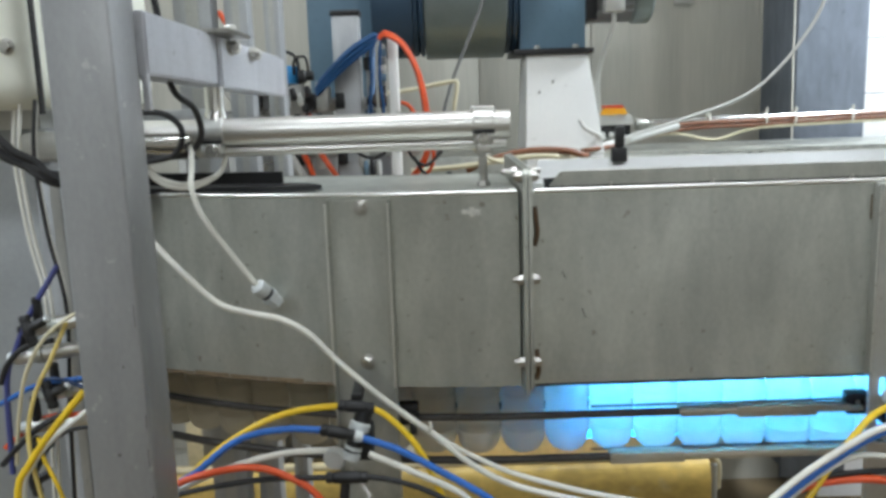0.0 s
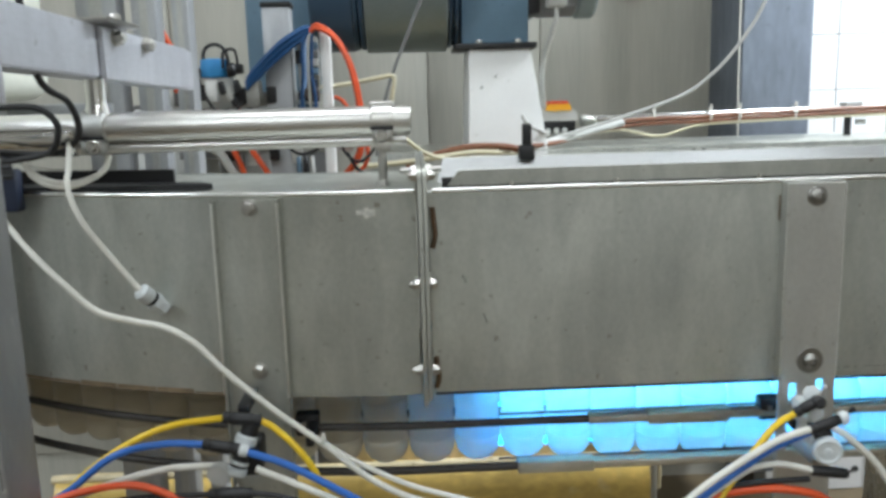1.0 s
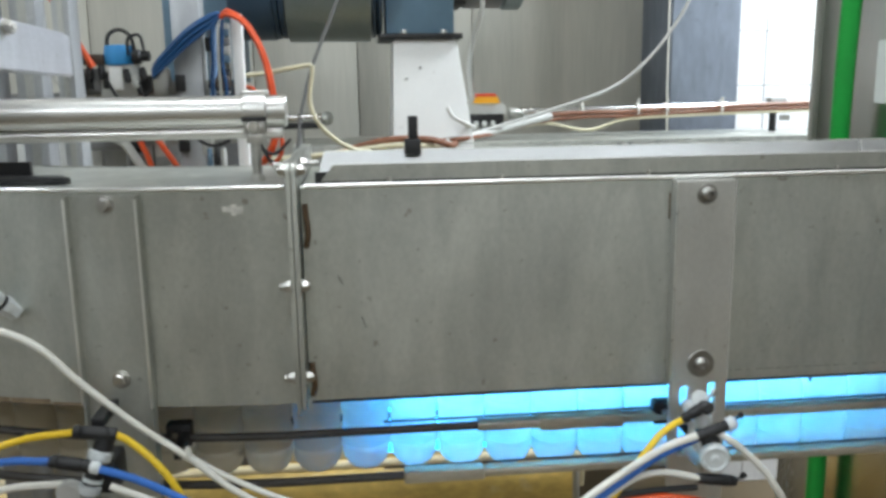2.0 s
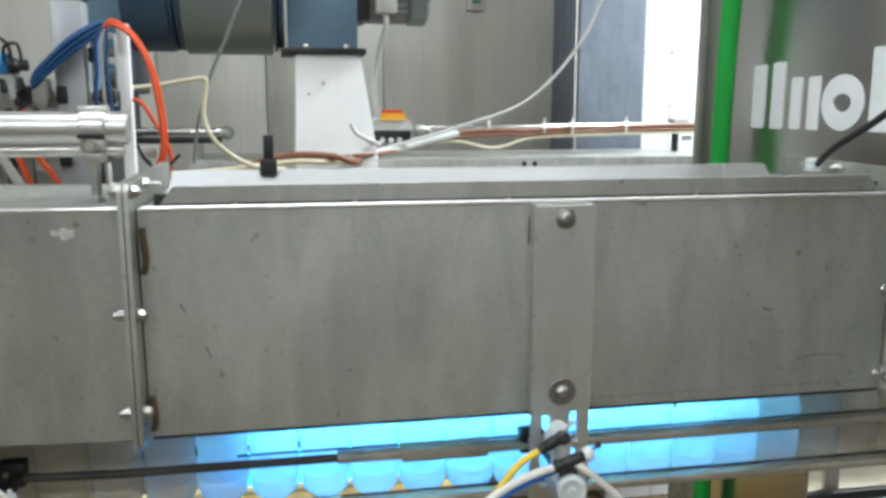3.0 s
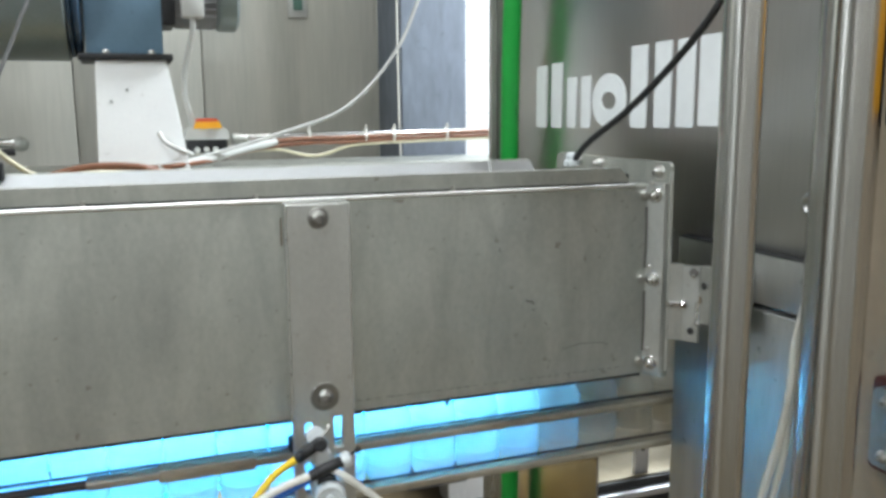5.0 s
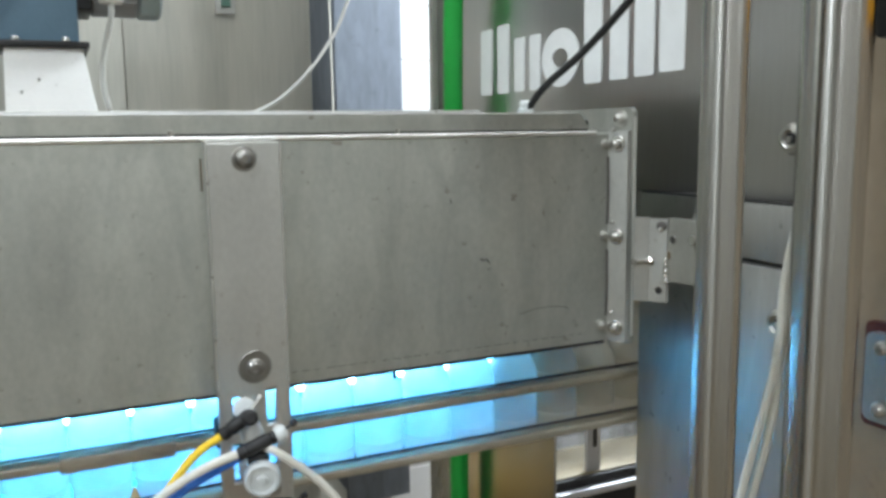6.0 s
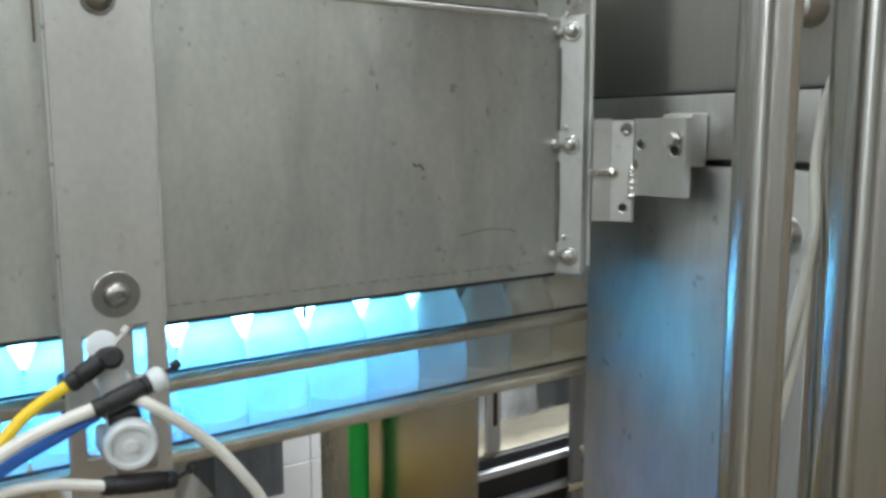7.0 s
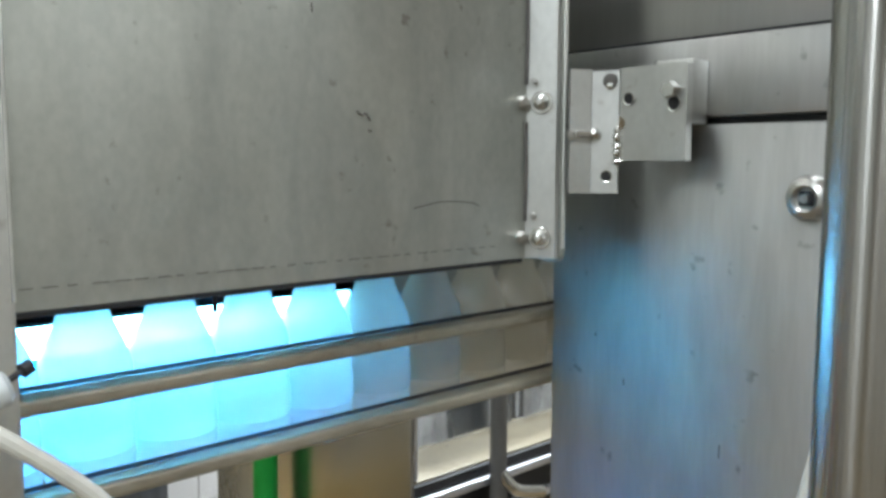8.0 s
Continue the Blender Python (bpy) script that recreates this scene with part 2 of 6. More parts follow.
def glowing(name, colour, strength, fade=None):
    """Lamp surface; fade: the stretch of x over which the glow is dimmed to imitate the light's fall-off."""
    m, n, l, b = nodes_of(name)
    em = n.new("ShaderNodeEmission")
    em.inputs[0].default_value, em.inputs[1].default_value = (*colour, 1), strength
    if fade:
        tc, sp, mr = n.new("ShaderNodeTexCoord"), n.new("ShaderNodeSeparateXYZ"), n.new("ShaderNodeMapRange")
        mr.interpolation_type = "SMOOTHSTEP"
        for k, v in enumerate((*fade, strength, strength * 0.04)):
            mr.inputs[k + 1].default_value = v
        l.new(tc.outputs["Object"], sp.inputs[0])
        l.new(sp.outputs[0], mr.inputs[0])
        l.new(mr.outputs[0], em.inputs[1])
    l.new(em.outputs[0], n["Material Output"].inputs[0])
    return m


def smeared_sheet():
    """Clear plastic sheet with milky and dark dried splashes."""
    m, n, l, b = nodes_of("smeared_clear_sheet")
    b.inputs["Base Color"].default_value = (0.3, 0.31, 0.32, 1)
    b.inputs["Roughness"].default_value = 0.3
    clear = n.new("ShaderNodeBsdfTransparent")
    clear.inputs[0].default_value = (0.78, 0.79, 0.8, 1)
    tc = n.new("ShaderNodeTexCoord")
    mp = n.new("ShaderNodeMapping")
    mp.inputs["Scale"].default_value = (1, 1, 0.35)
    nz = n.new("ShaderNodeTexNoise")
    nz.inputs["Scale"].default_value, nz.inputs["Detail"].default_value = 22, 6
    rr = n.new("ShaderNodeMapRange")
    rr.inputs[1].default_value, rr.inputs[2].default_value, rr.inputs[3].default_value, rr.inputs[4].default_value = 0.42, 0.66, 0.85, 0.5
    l.new(tc.outputs["Object"], mp.inputs[0])
    l.new(mp.outputs[0], nz.inputs["Vector"])
    l.new(nz.outputs["Fac"], rr.inputs[0])
    mx = n.new("ShaderNodeMixShader")
    l.new(rr.outputs[0], mx.inputs[0])
    l.new(b.outputs[0], mx.inputs[1])
    l.new(clear.outputs[0], mx.inputs[2])
    l.new(mx.outputs[0], n["Material Output"].inputs[0])
    return m


def milky_strip():
    """Thick milky plastic that lets a little light through, for the added strip lit blue on the rails."""
    m, n, l, b = nodes_of("milky_strip_plastic")
    b.inputs["Base Color"].default_value = (0.03, 0.03, 0.03, 1)
    b.inputs["Roughness"].default_value = 0.4
    tr, mx = n.new("ShaderNodeBsdfTranslucent"), n.new("ShaderNodeMixShader")
    tr.inputs[0].default_value = (0.3, 0.3, 0.32, 1)
    mx.inputs[0].default_value = 0.5
    l.new(b.outputs[0], mx.inputs[1])
    l.new(tr.outputs[0], mx.inputs[2])
    l.new(mx.outputs[0], n["Material Output"].inputs[0])
    return m


SMEARED = smeared_sheet()
LIT_STRIP = milky_strip()
BOTTLE = frosted()
# The glow dims along x in place of light scattering through the bottles.
BACKLIGHT = glowing("blue_inspection_light", (0.006, 0.29, 1.0), 16.0, (0.7, 0.88))
BACK_TUBE = glowing("white_blue_lamp_tube", (0.14, 0.57, 1.0), 48.0, (0.7, 0.88))
LAMP_FACE = glowing("fluorescent_diffuser", (1.0, 0.98, 0.94), 6.0)


# ---- mesh helpers ----
def part(name, bm, material, parent=None, label="", angle=35):
    me = bpy.data.meshes.new(name)
    bm.normal_update()
    bm.to_mesh(me)
    bm.free()
    me.materials.append(material)
    me.polygons.foreach_set("use_smooth", [True] * len(me.polygons))
    me.set_sharp_from_angle(angle=radians(angle))
    ob = new(name, me)
    if parent:
        ob.parent = parent
    return tagged(ob, label)


def thing(name, label, category, group="", at=(0, 0, 0)):
    ob = new(name)
    ob.empty_display_size = 0.05
    ob.location = at
    return tagged(ob, label, category, group)


def box(bm, x0, x1, y0, y1, z0, z1, bev=0.0, seg=2):
    made = bmesh.ops.create_cube(bm, size=1, matrix=Matrix.LocRotScale(((x0 + x1) / 2, (y0 + y1) / 2, (z0 + z1) / 2), None, (x1 - x0, y1 - y0, z1 - z0)))["verts"]
    if bev:
        edges = list({e for v in made for e in v.link_edges})
        bmesh.ops.bevel(bm, geom=edges, offset=bev, segments=seg, affect="EDGES", profile=0.5)
    return bm


def boxed(x0, x1, y0, y1, z0, z1, bev=0.0, seg=2):
    return box(bmesh.new(), x0, x1, y0, y1, z0, z1, bev, seg)


def ring_faces(bm, rings, closed_ends=True):
    for a, b in zip(rings, rings[1:]):
        k = len(a)
        for i in range(k):
            bm.faces.new((a[i], a[(i + 1) % k], b[(i + 1) % k], b[i]))
    if closed_ends:
        bm.faces.new(rings[0][::-1])
        bm.faces.new(rings[-1])


def lathe(bm, profile, axis_from, axis_to, seg=24, caps=True):
    """profile: (radius, metres along the axis) from axis_from towards axis_to."""
    a = Vector(axis_from)
    d = (Vector(axis_to) - a).normalized()
    u = d.orthogonal().normalized()
    w = d.cross(u)
    rings = []
    for r, h in profile:
        rings.append([bm.verts.new(a + d * h + (u * math.cos(2 * math.pi * i / seg) + w * math.sin(2 * math.pi * i / seg)) * r) for i in range(seg)])
    ring_faces(bm, rings, caps)
    return bm


def cyl(bm, p0, p1, r, seg=24, bev=0.0):
    h = (Vector(p1) - Vector(p0)).length
    prof = [(r - bev, 0), (r, bev), (r, h - bev), (r - bev, h)] if bev else [(r, 0), (r, h)]
    return lathe(bm, prof, p0, p1, seg)


def smooth_path(pts, steps=8):
    pts = [Vector(p) for p in pts]
    ext = [pts[0] * 2 - pts[1]] + pts + [pts[-1] * 2 - pts[-2]]
    out = []
    for i in range(1, len(ext) - 2):
        p0, p1, p2, p3 = ext[i - 1:i + 3]
        for s in range(steps):
            t = s / steps
            out.append(0.5 * ((2 * p1) + (p2 - p0) * t + (2 * p0 - 5 * p1 + 4 * p2 - p3) * t * t + (3 * p1 - p0 - 3 * p2 + p3) * t ** 3))
    out.append(pts[-1])
    return out


def hose(bm, pts, r, seg=10, steps=8):
    path = smooth_path(pts, steps)
    rings, u = [], None
    for i, p in enumerate(path):
        d = (path[min(i + 1, len(path) - 1)] - path[max(i - 1, 0)]).normalized()
        u = d.orthogonal().normalized() if u is None else (u - d * u.dot(d)).normalized()
        w = d.cross(u)
        rings.append([bm.verts.new(p + (u * math.cos(2 * math.pi * k / seg) + w * math.sin(2 * math.pi * k / seg)) * r) for k in range(seg)])
    ring_faces(bm, rings)
    return bm


def prism(bm, outline, y0, y1, axis="y"):
    """Extrudes an outline of (x, z) along y, of (y, z) along x, or of (x, y) along z."""
    place = {"y": lambda p, q: (p[0], q, p[1]), "x": lambda p, q: (q, p[0], p[1]), "z": lambda p, q: (p[0], p[1], q)}[axis]
    rings = [[bm.verts.new(place(p, q)) for p in outline] for q in (y0, y1)]
    ring_faces(bm, rings)
    bmesh.ops.recalc_face_normals(bm, faces=bm.faces)
    return bm


def rounded(x0, x1, z0, z1, r, seg=5):
    pts = []
    for cx, cz, a in ((x1 - r, z1 - r, 0), (x0 + r, z1 - r, 90), (x0 + r, z0 + r, 180), (x1 - r, z0 + r, 270)):
        pts += [(cx + r * math.cos(radians(a + 90 * i / seg)), cz + r * math.sin(radians(a + 90 * i / seg))) for i in range(seg + 1)]
    return pts


def hex_bolt(bm, at, towards, r=0.0065, h=0.005, washer=0.0095, stud=0.0):
    a, d = Vector(at), Vector(towards).normalized()
    if washer:
        cyl(bm, a, a + d * 0.0016, washer, 24, 0.0004)
    lathe(bm, [(r, 0), (r, h * 0.8), (r * 0.86, h)], a + d * 0.0016, a + d, 6)
    if stud:
        cyl(bm, a + d * h, a + d * (h + stud), r * 0.55, 12, 0.0006)
    return bm


def socket_bolt(bm, at, towards, r=0.0075, h=0.0055, washer=0.012):
    """Button-head screw with a hexagon socket on a wide washer."""
    a, d = Vector(at), Vector(towards).normalized()
    if washer:
        lathe(bm, [(washer, 0), (washer, 0.0012), (washer - 0.0005, 0.0017), (r, 0.0017)], a, a + d, 32)
    lathe(bm, [(r, 0.0015), (r, 0.003), (r * 0.9, 0.0015 + h * 0.6), (r * 0.62, 0.0015 + h * 0.95), (r * 0.42, 0.0015 + h), (r * 0.4, 0.0015 + h * 0.45)], a, a + d, 24)
    return bm


# ---- the hall ----
def slab(name, kind_label, material, *size):
    return tagged(part(name, boxed(*size), material), kind_label, "structure", kind="structure")


slab("floor", "wet brown hall floor", FLOOR, -4.0, 5.0, -3.0, 3.5, FZ - 0.1, FZ)
slab("ceiling", "pale hall ceiling", WALL_PLAIN, -4.0, 5.0, -3.0, 3.5, 3.4, 3.5)
# South and east walls are unseen; their dark colour deepens the reflections in the steel.
slab("wall_south", "unseen hall wall darkened to deepen reflections", WALL_DARKENED, -4.0, 5.0, -3.1, -3.0, FZ, 3.4)
slab("wall_west", "pale painted hall wall", WALL_PLAIN, -4.1, -4.0, -3.0, 3.5, FZ, 3.4)
slab("wall_east", "unseen hall wall darkened to deepen reflections", WALL_DARKENED, 5.0, 5.1, -3.0, 3.5, FZ, 3.4)

# cladding panels behind the blower
clad = slab("wall_north", "grey-beige sheet cladding wall", WALL, -4.0, 1.5, 3.34, 3.44, FZ, 3.4)
for cx0, cx1 in ((-3.0, -1.83), (-1.825, -0.78), (-0.775, -0.20), (-0.195, 0.185), (0.19, 0.62), (0.625, 1.27)):
    part("panel", boxed(cx0, cx1, 3.328, 3.339, 0.02, 3.38, 0.003), WALL, clad)

# slate-grey steel column: a wide web between flanges
col = bmesh.new()
box(col, 1.29, 1.305, 2.95, 3.45, 0.0, 3.4, 0.002)
box(col, 1.255, 1.495, 2.93, 2.948, 0.0, 3.4, 0.003)
box(col, 1.27, 1.495, 3.46, 3.478, 0.0, 3.4, 0.003)
tagged(part("column", col, COLUMN), "slate-grey painted steel column", "column", kind="structure")

# white tiled end wall
tiled = slab("wall_tiled", "white glazed tile wall", GROUT, 1.50, 5.0, 3.16, 3.26, FZ, 3.4)


def ceiling_light(x, y):
    t = thing("ceiling_light", "white fluorescent ceiling light in a shallow housing", "lamp", "ceiling lights", (x, y, 3.3))
    part("housing", boxed(-0.64, 0.64, -0.18, 0.18, 0.02, 0.1, 0.006), WHITE_PAINT, t)
    part("diffuser", boxed(-0.6, 0.6, -0.14, 0.14, -0.005, 0.02, 0.004), LAMP_FACE, t)
    return t


for lx, ly, watts in LAMPS:
    ceiling_light(lx, ly)

# ---- air conveyor, straight section ----
X0, X1 = 0.128, 0.884          # between the two end flanges
YP, ZB, ZT = 0.885, 1.119, 1.330   # front sheet, its lower and upper edge
YB = 1.114                     # rear sheet
straight = thing("air_conveyor", "straight stainless air conveyor duct over the bottle row", "conveyor")
sheet = prism(bmesh.new(), [(YP, ZB)] + [(YP + 0.0035 - 0.0035 * math.cos(radians(a)), ZT - 0.0035 + 0.0035 * math.sin(radians(a))) for a in range(0, 91, 15)] + [(YP + 0.02, ZT), (YP + 0.02, ZT - 0.002), (YP + 0.004, ZT - 0.002), (YP + 0.002, ZT - 0.004), (YP + 0.002, ZB)], X0, X1, "x")
part("side_panel", sheet, STEEL, straight, "flat bead-blasted steel sheet")
part("bright_edge", hose(bmesh.new(), [(X0 + 0.004, YP + 0.0003, ZT - 0.0006), (0.5, YP + 0.0003, ZT - 0.0006), (X1 - 0.02, YP + 0.0003, ZT - 0.0006)], 0.0025, 12, 2), EDGE, straight, "rounded fold coloured bright for its highlight")
# Black strip drawn for the dark gap below the sheet.
part("lower_return", boxed(X0 + 0.002, X1 - 0.006, YP + 0.0002, YP + 0.016, ZB - 0.0032, ZB - 0.0003, 0.0006), RUBBER, straight, "dark strip along the gap under the sheet")
part("side_panel", boxed(X0, X1, YB - 0.002, YB, ZB - 0.02, ZT), STEEL, straight)
part("top_plate", boxed(X0, X1, YP + 0.021, YB - 0.003, ZT - 0.006, ZT - 0.002), STEEL, straight)
part("neck_guide", boxed(X0, X1, 0.905, 0.984, 1.134, 1.137), STEEL_DULL, straight)
part("neck_guide", boxed(X0, X1, 1.016, 1.11, 1.134, 1.137), STEEL_DULL, straight)
lid = bmesh.new()
ring_faces(lid, [[lid.verts.new((xa if z < 1.34 else xb, y, z)) for y, z in ((0.9755, ZT - 0.002), (0.984, 1.3535), (0.9865, 1.3535), (0.978, ZT - 0.002))] for xa, xb in ((0.140, 0.147), (0.797, 0.787))])
bmesh.ops.recalc_face_normals(lid, faces=lid.faces)
lid = part("lid", lid, LID, straight, "upright edge of the folded cover sheet")
part("fold", hose(bmesh.new(), [(0.148, 0.9862, 1.3535), (0.5, 0.9862, 1.3535), (0.786, 0.9862, 1.3535)], 0.0011, 10, 2), STEEL, lid, "rounded fold")
part("weld_bead", hose(bmesh.new(), [(0.7375, 0.9755, ZT), (0.738, 0.98, 1.342), (0.7375, 0.9845, 1.3545)], 0.0024, 8, 4), STEEL_DULL, lid, "dull weld across the sheet")
part("cover_sheet", boxed(0.15, 0.79, 0.9878, 1.104, 1.333, 1.3355, 0.0006), LID, lid)
lip = part("lid_lip", prism(bmesh.new(), [(0.1475, ZT + 0.0035), (0.159, ZT + 0.0185), (0.8465, ZT + 0.0185), (0.8585, ZT + 0.0035)], 0.8865, 0.889), STEEL, lid)
part("fold", hose(bmesh.new(), [(0.16, 0.888, ZT + 0.0184), (0.5, 0.888, ZT + 0.0184), (0.8455, 0.888, ZT + 0.0184)], 0.0012, 10, 2), STEEL_DULL, lip, "dull folded edge")
part("joint_strip", boxed(0.142, 0.858, 0.8892, 0.8905, ZT + 0.0004, ZT + 0.012), RUBBER, lid, "dark joint under the cover")
for bx in (0.2115, 0.318, 0.463, 0.655):
    part("rivet", cyl(bmesh.new(), (bx, 0.8875, ZT + 0.002), (bx, 0.8868, ZT + 0.006), 0.0022, 8), BOLT, lip)


def strap(parent, xa, xb, y, zt, zb, holes):
    """Upright mounting plate with slots (x0, x1, z0, z1), cut out of one sheet."""
    xs = sorted({xa, xb, *[v for h in holes for v in h[:2]]})
    zs = sorted({zb, zt, *[v for h in holes for v in h[2:]]})
    bm = bmesh.new()
    grid = {(x, z): bm.verts.new((x, y, z)) for x in xs for z in zs}
    for x0, x1 in zip(xs, xs[1:]):
        for z0, z1 in zip(zs, zs[1:]):
            mx, mz = (x0 + x1) / 2, (z0 + z1) / 2
            if not any(h[0] < mx < h[1] and h[2] < mz < h[3] for h in holes):
                bm.faces.new((grid[x0, z0], grid[x1, z0], grid[x1, z1], grid[x0, z1]))
    pushed = bmesh.ops.extrude_face_region(bm, geom=list(bm.faces))["geom"]
    bmesh.ops.translate(bm, verts=[v for v in pushed if isinstance(v, bmesh.types.BMVert)], vec=(0, 0.005, 0))
    bmesh.ops.recalc_face_normals(bm, faces=bm.faces)
    sharp = [e for e in bm.edges if len(e.link_faces) == 2 and e.calc_face_angle() > 1]
    bmesh.ops.bevel(bm, geom=sharp, offset=0.0015, segments=3, affect="EDGES")
    return part("mounting_plate", bm, STRAP, parent, "bent steel mounting strap")


s2 = strap(straight, 0.4862, 0.5462, 0.8715, 1.3275, 0.93,
           [(0.4975, 0.5055, 1.098, 1.118), (0.4965, 0.5085, 1.045, 1.078), (0.526, 0.5335, 1.091, 1.122), (0.526, 0.5335, 1.055, 1.083)])
for ex, zz in ((0.5456, 1.126), (0.4868, 1.126)):
    part("rim", hose(bmesh.new(), [(ex, 0.8719, zz), (ex, 0.8719, 1.22), (ex, 0.8719, 1.3265)], 0.0008, 8, 2), EDGE, s2, "rim coloured bright for its highlight")
part("spacer", boxed(0.4863, 0.5461, 0.8766, 0.8847, 1.119, 1.3275, 0.0006), STRAP, straight)
part("screw", socket_bolt(bmesh.new(), (0.5162, 0.8713, 1.3135), (0, -1, 0), 0.0078, 0.006, 0.0098), DARK_BOLT, s2)
part("screw", socket_bolt(bmesh.new(), (0.5172, 0.8713, 1.1425), (0, -1, 0), 0.0078, 0.006, 0.0138), DARK_BOLT, s2)
part("stain_edge", boxed(0.4836, 0.4848, 0.8838, 0.8848, 1.288, 1.314), RUST, straight, "dark sealant squeezed out of the seam")
for zz in (1.295, 1.22, 1.168):
    part("spot_weld", cyl(bmesh.new(), (0.4868, 0.8716, zz), (0.4868, 0.8705, zz), 0.0012, 8), BOLT, s2)


def flange(parent, x, y0, zt, zb, ya=1.117):
    """Pair of upright flange plates across the duct, proud of its front."""
    bm = bmesh.new()
    prism(bm, rounded(y0, ya, zb, zt, 0.008), x, x + 0.004, "x")
    return part("flange", bm, STEEL, parent, "thick steel joint flange")


# ---- joint between bend and straight ----
fm = flange(straight, 0.1225, 0.8555, 1.3545, 1.118)
for zz in (1.239, 1.15):
    part("bolt", hex_bolt(bmesh.new(), (0.1267, 0.866, zz), (1, 0, 0), 0.0055, 0.005, 0.007, 0.003), BOLT, fm)
part("bolt", hex_bolt(bmesh.new(), (0.1267, 0.872, 1.346), (1, 0, 0), 0.0055, 0.005, 0.007, 0.004), BOLT, fm)
part("bolt", hex_bolt(bmesh.new(), (0.1267, 0.93, 1.347), (1, 0, 0), 0.0055, 0.005, 0.007, 0.012), BOLT, fm)
for za, zb in ((1.272, 1.313), (1.125, 1.158)):
    seal = hose(bmesh.new(), [(0.131, 0.8845, za), (0.1335, 0.882, za + 0.3 * (zb - za)), (0.1325, 0.8825, za + 0.7 * (zb - za)), (0.1315, 0.8845, zb)], 0.0028, 8, 5)
    part("sealant", seal, RUST, straight, "brown dried sealant in the corner")

for za, zb in ((1.145, 1.213), (1.239, 1.306)):
    part("sealant", hose(bmesh.new(), [(0.8786, 0.8842, za), (0.879, 0.8838, (za + zb) / 2), (0.8786, 0.8842, zb)], 0.0012, 8, 6), MARK, straight, "dark dried sealant in the corner")

# scratches and a pale smear on the sheets
for pts, rr in (([(0.735, 1.2145), (0.7385, 1.2125), (0.7415, 1.2135), (0.7445, 1.2095)], 0.0007), ([(0.743, 1.204), (0.7455, 1.2035)], 0.0005), ([(0.778, 1.157), (0.8, 1.1605), (0.825, 1.1595), (0.834, 1.157)], 0.00035), ([(0.16, 1.243), (0.164, 1.235)], 0.0006), ([(0.181, 1.202), (0.1845, 1.192)], 0.0006), ([(0.705, 1.272), (0.7055, 1.267)], 0.0005)):
    part("scratch", hose(bmesh.new(), [(x, YP - 0.00005, z) for x, z in pts], rr, 6, 4), MARK, straight)

# right-hand end: the sheet turned outwards, bolted to the cabinet's plate
fr = part("flange", prism(bmesh.new(), [(0.8792, 0.8847), (0.8812, 0.8795), (0.8885, 0.8657), (0.8925, 0.8657), (0.8925, 0.889), (0.8842, 0.889)], 1.119, 1.3315, "z"), STRAP, straight, "sheet edge turned outwards to a flange")
plate = part("end_plate", prism(bmesh.new(), rounded(0.8645, 1.117, 1.1165, 1.354, 0.007), 0.893, 0.8985, "x"), STEEL, straight, "thick steel joint flange")
part("rim", hose(bmesh.new(), [(0.8957, 0.8643, 1.126), (0.8957, 0.8643, 1.24), (0.8957, 0.8643, 1.345)], 0.0016, 8, 2), EDGE, plate, "rim coloured bright for its highlight")
fd = Vector((-0.88, -0.475, 0))
for zz in (1.3185, 1.2265, 1.1335):
    at = Vector((0.8835, 0.8745, zz))
    bolt = part("bolt", socket_bolt(bmesh.new(), at, fd, 0.0056, 0.0062, 0.0078), CHROME, fr)
    # Small hex on the sheet stands in for the bolt's reflection.
    part("nut", hex_bolt(bmesh.new(), (0.8755, 0.8848, zz), (-0.35, -0.94, 0), 0.004, 0.003, 0.0046, 0.0008), BOLT, fr)
    part("bolt_tip", cyl(bmesh.new(), at + fd * 0.006, at + fd * 0.0085, 0.0024, 10, 0.0005), CHROME, bolt)
for zz in (1.3325, 1.241, 1.149):
    part("stud", cyl(bmesh.new(), (0.8815, 0.8795, zz), (0.8775, 0.8765, zz), 0.0021, 10, 0.0005), BOLT, fr)
part("bolt", socket_bolt(bmesh.new(), (0.8928, 0.882, 1.3425), (-1, -0.1, 0), 0.006, 0.007, 0.0082), BOLT, plate)
for yy in (1.0, 1.055):
    part("bolt", hex_bolt(bmesh.new(), (0.8928, yy, 1.3465), (-1, 0, 0), 0.0055, 0.008, 0.007, 0.006), BOLT, plate)

# ---- air conveyor, bend ----
CX, CY = 0.1185, 1.887         # centre of the bend


def arc_pt(r, a, z):
    """Point of the bend: a degrees round from the joint, away from the straight."""
    return (CX - r * math.sin(radians(a)), CY - r * math.cos(radians(a)), z)


def arc_strip(bm, r0, r1, z0, z1, a0, a1, n=30):
    rings = []
    for i in range(n + 1):
        a = a0 + (a1 - a0) * i / n
        rings.append([bm.verts.new(arc_pt(r, a, z)) for r, z in ((r0, z0), (r1, z0), (r1, z1), (r0, z1))])
    ring_faces(bm, rings)
    bmesh.ops.recalc_face_normals(bm, faces=bm.faces)
    return bm


RP = CY - YP
bend = thing("air_conveyor", "curved stainless air conveyor bend over the bottle row", "conveyor")
A1 = 62
part("side_panel", arc_strip(bmesh.new(), RP, RP - 0.002, ZB - 0.002, ZT, 0.2, A1, 48), STEEL, bend, "rolled bead-blasted steel sheet")
part("side_panel", arc_strip(bmesh.new(), RP - 0.229, RP - 0.227, ZB - 0.02, ZT, 0.2, A1, 48), STEEL, bend)
part("top_plate", arc_strip(bmesh.new(), RP - 0.0025, RP - 0.226, ZT - 0.006, ZT - 0.001, 0.2, A1, 48), STEEL, bend)
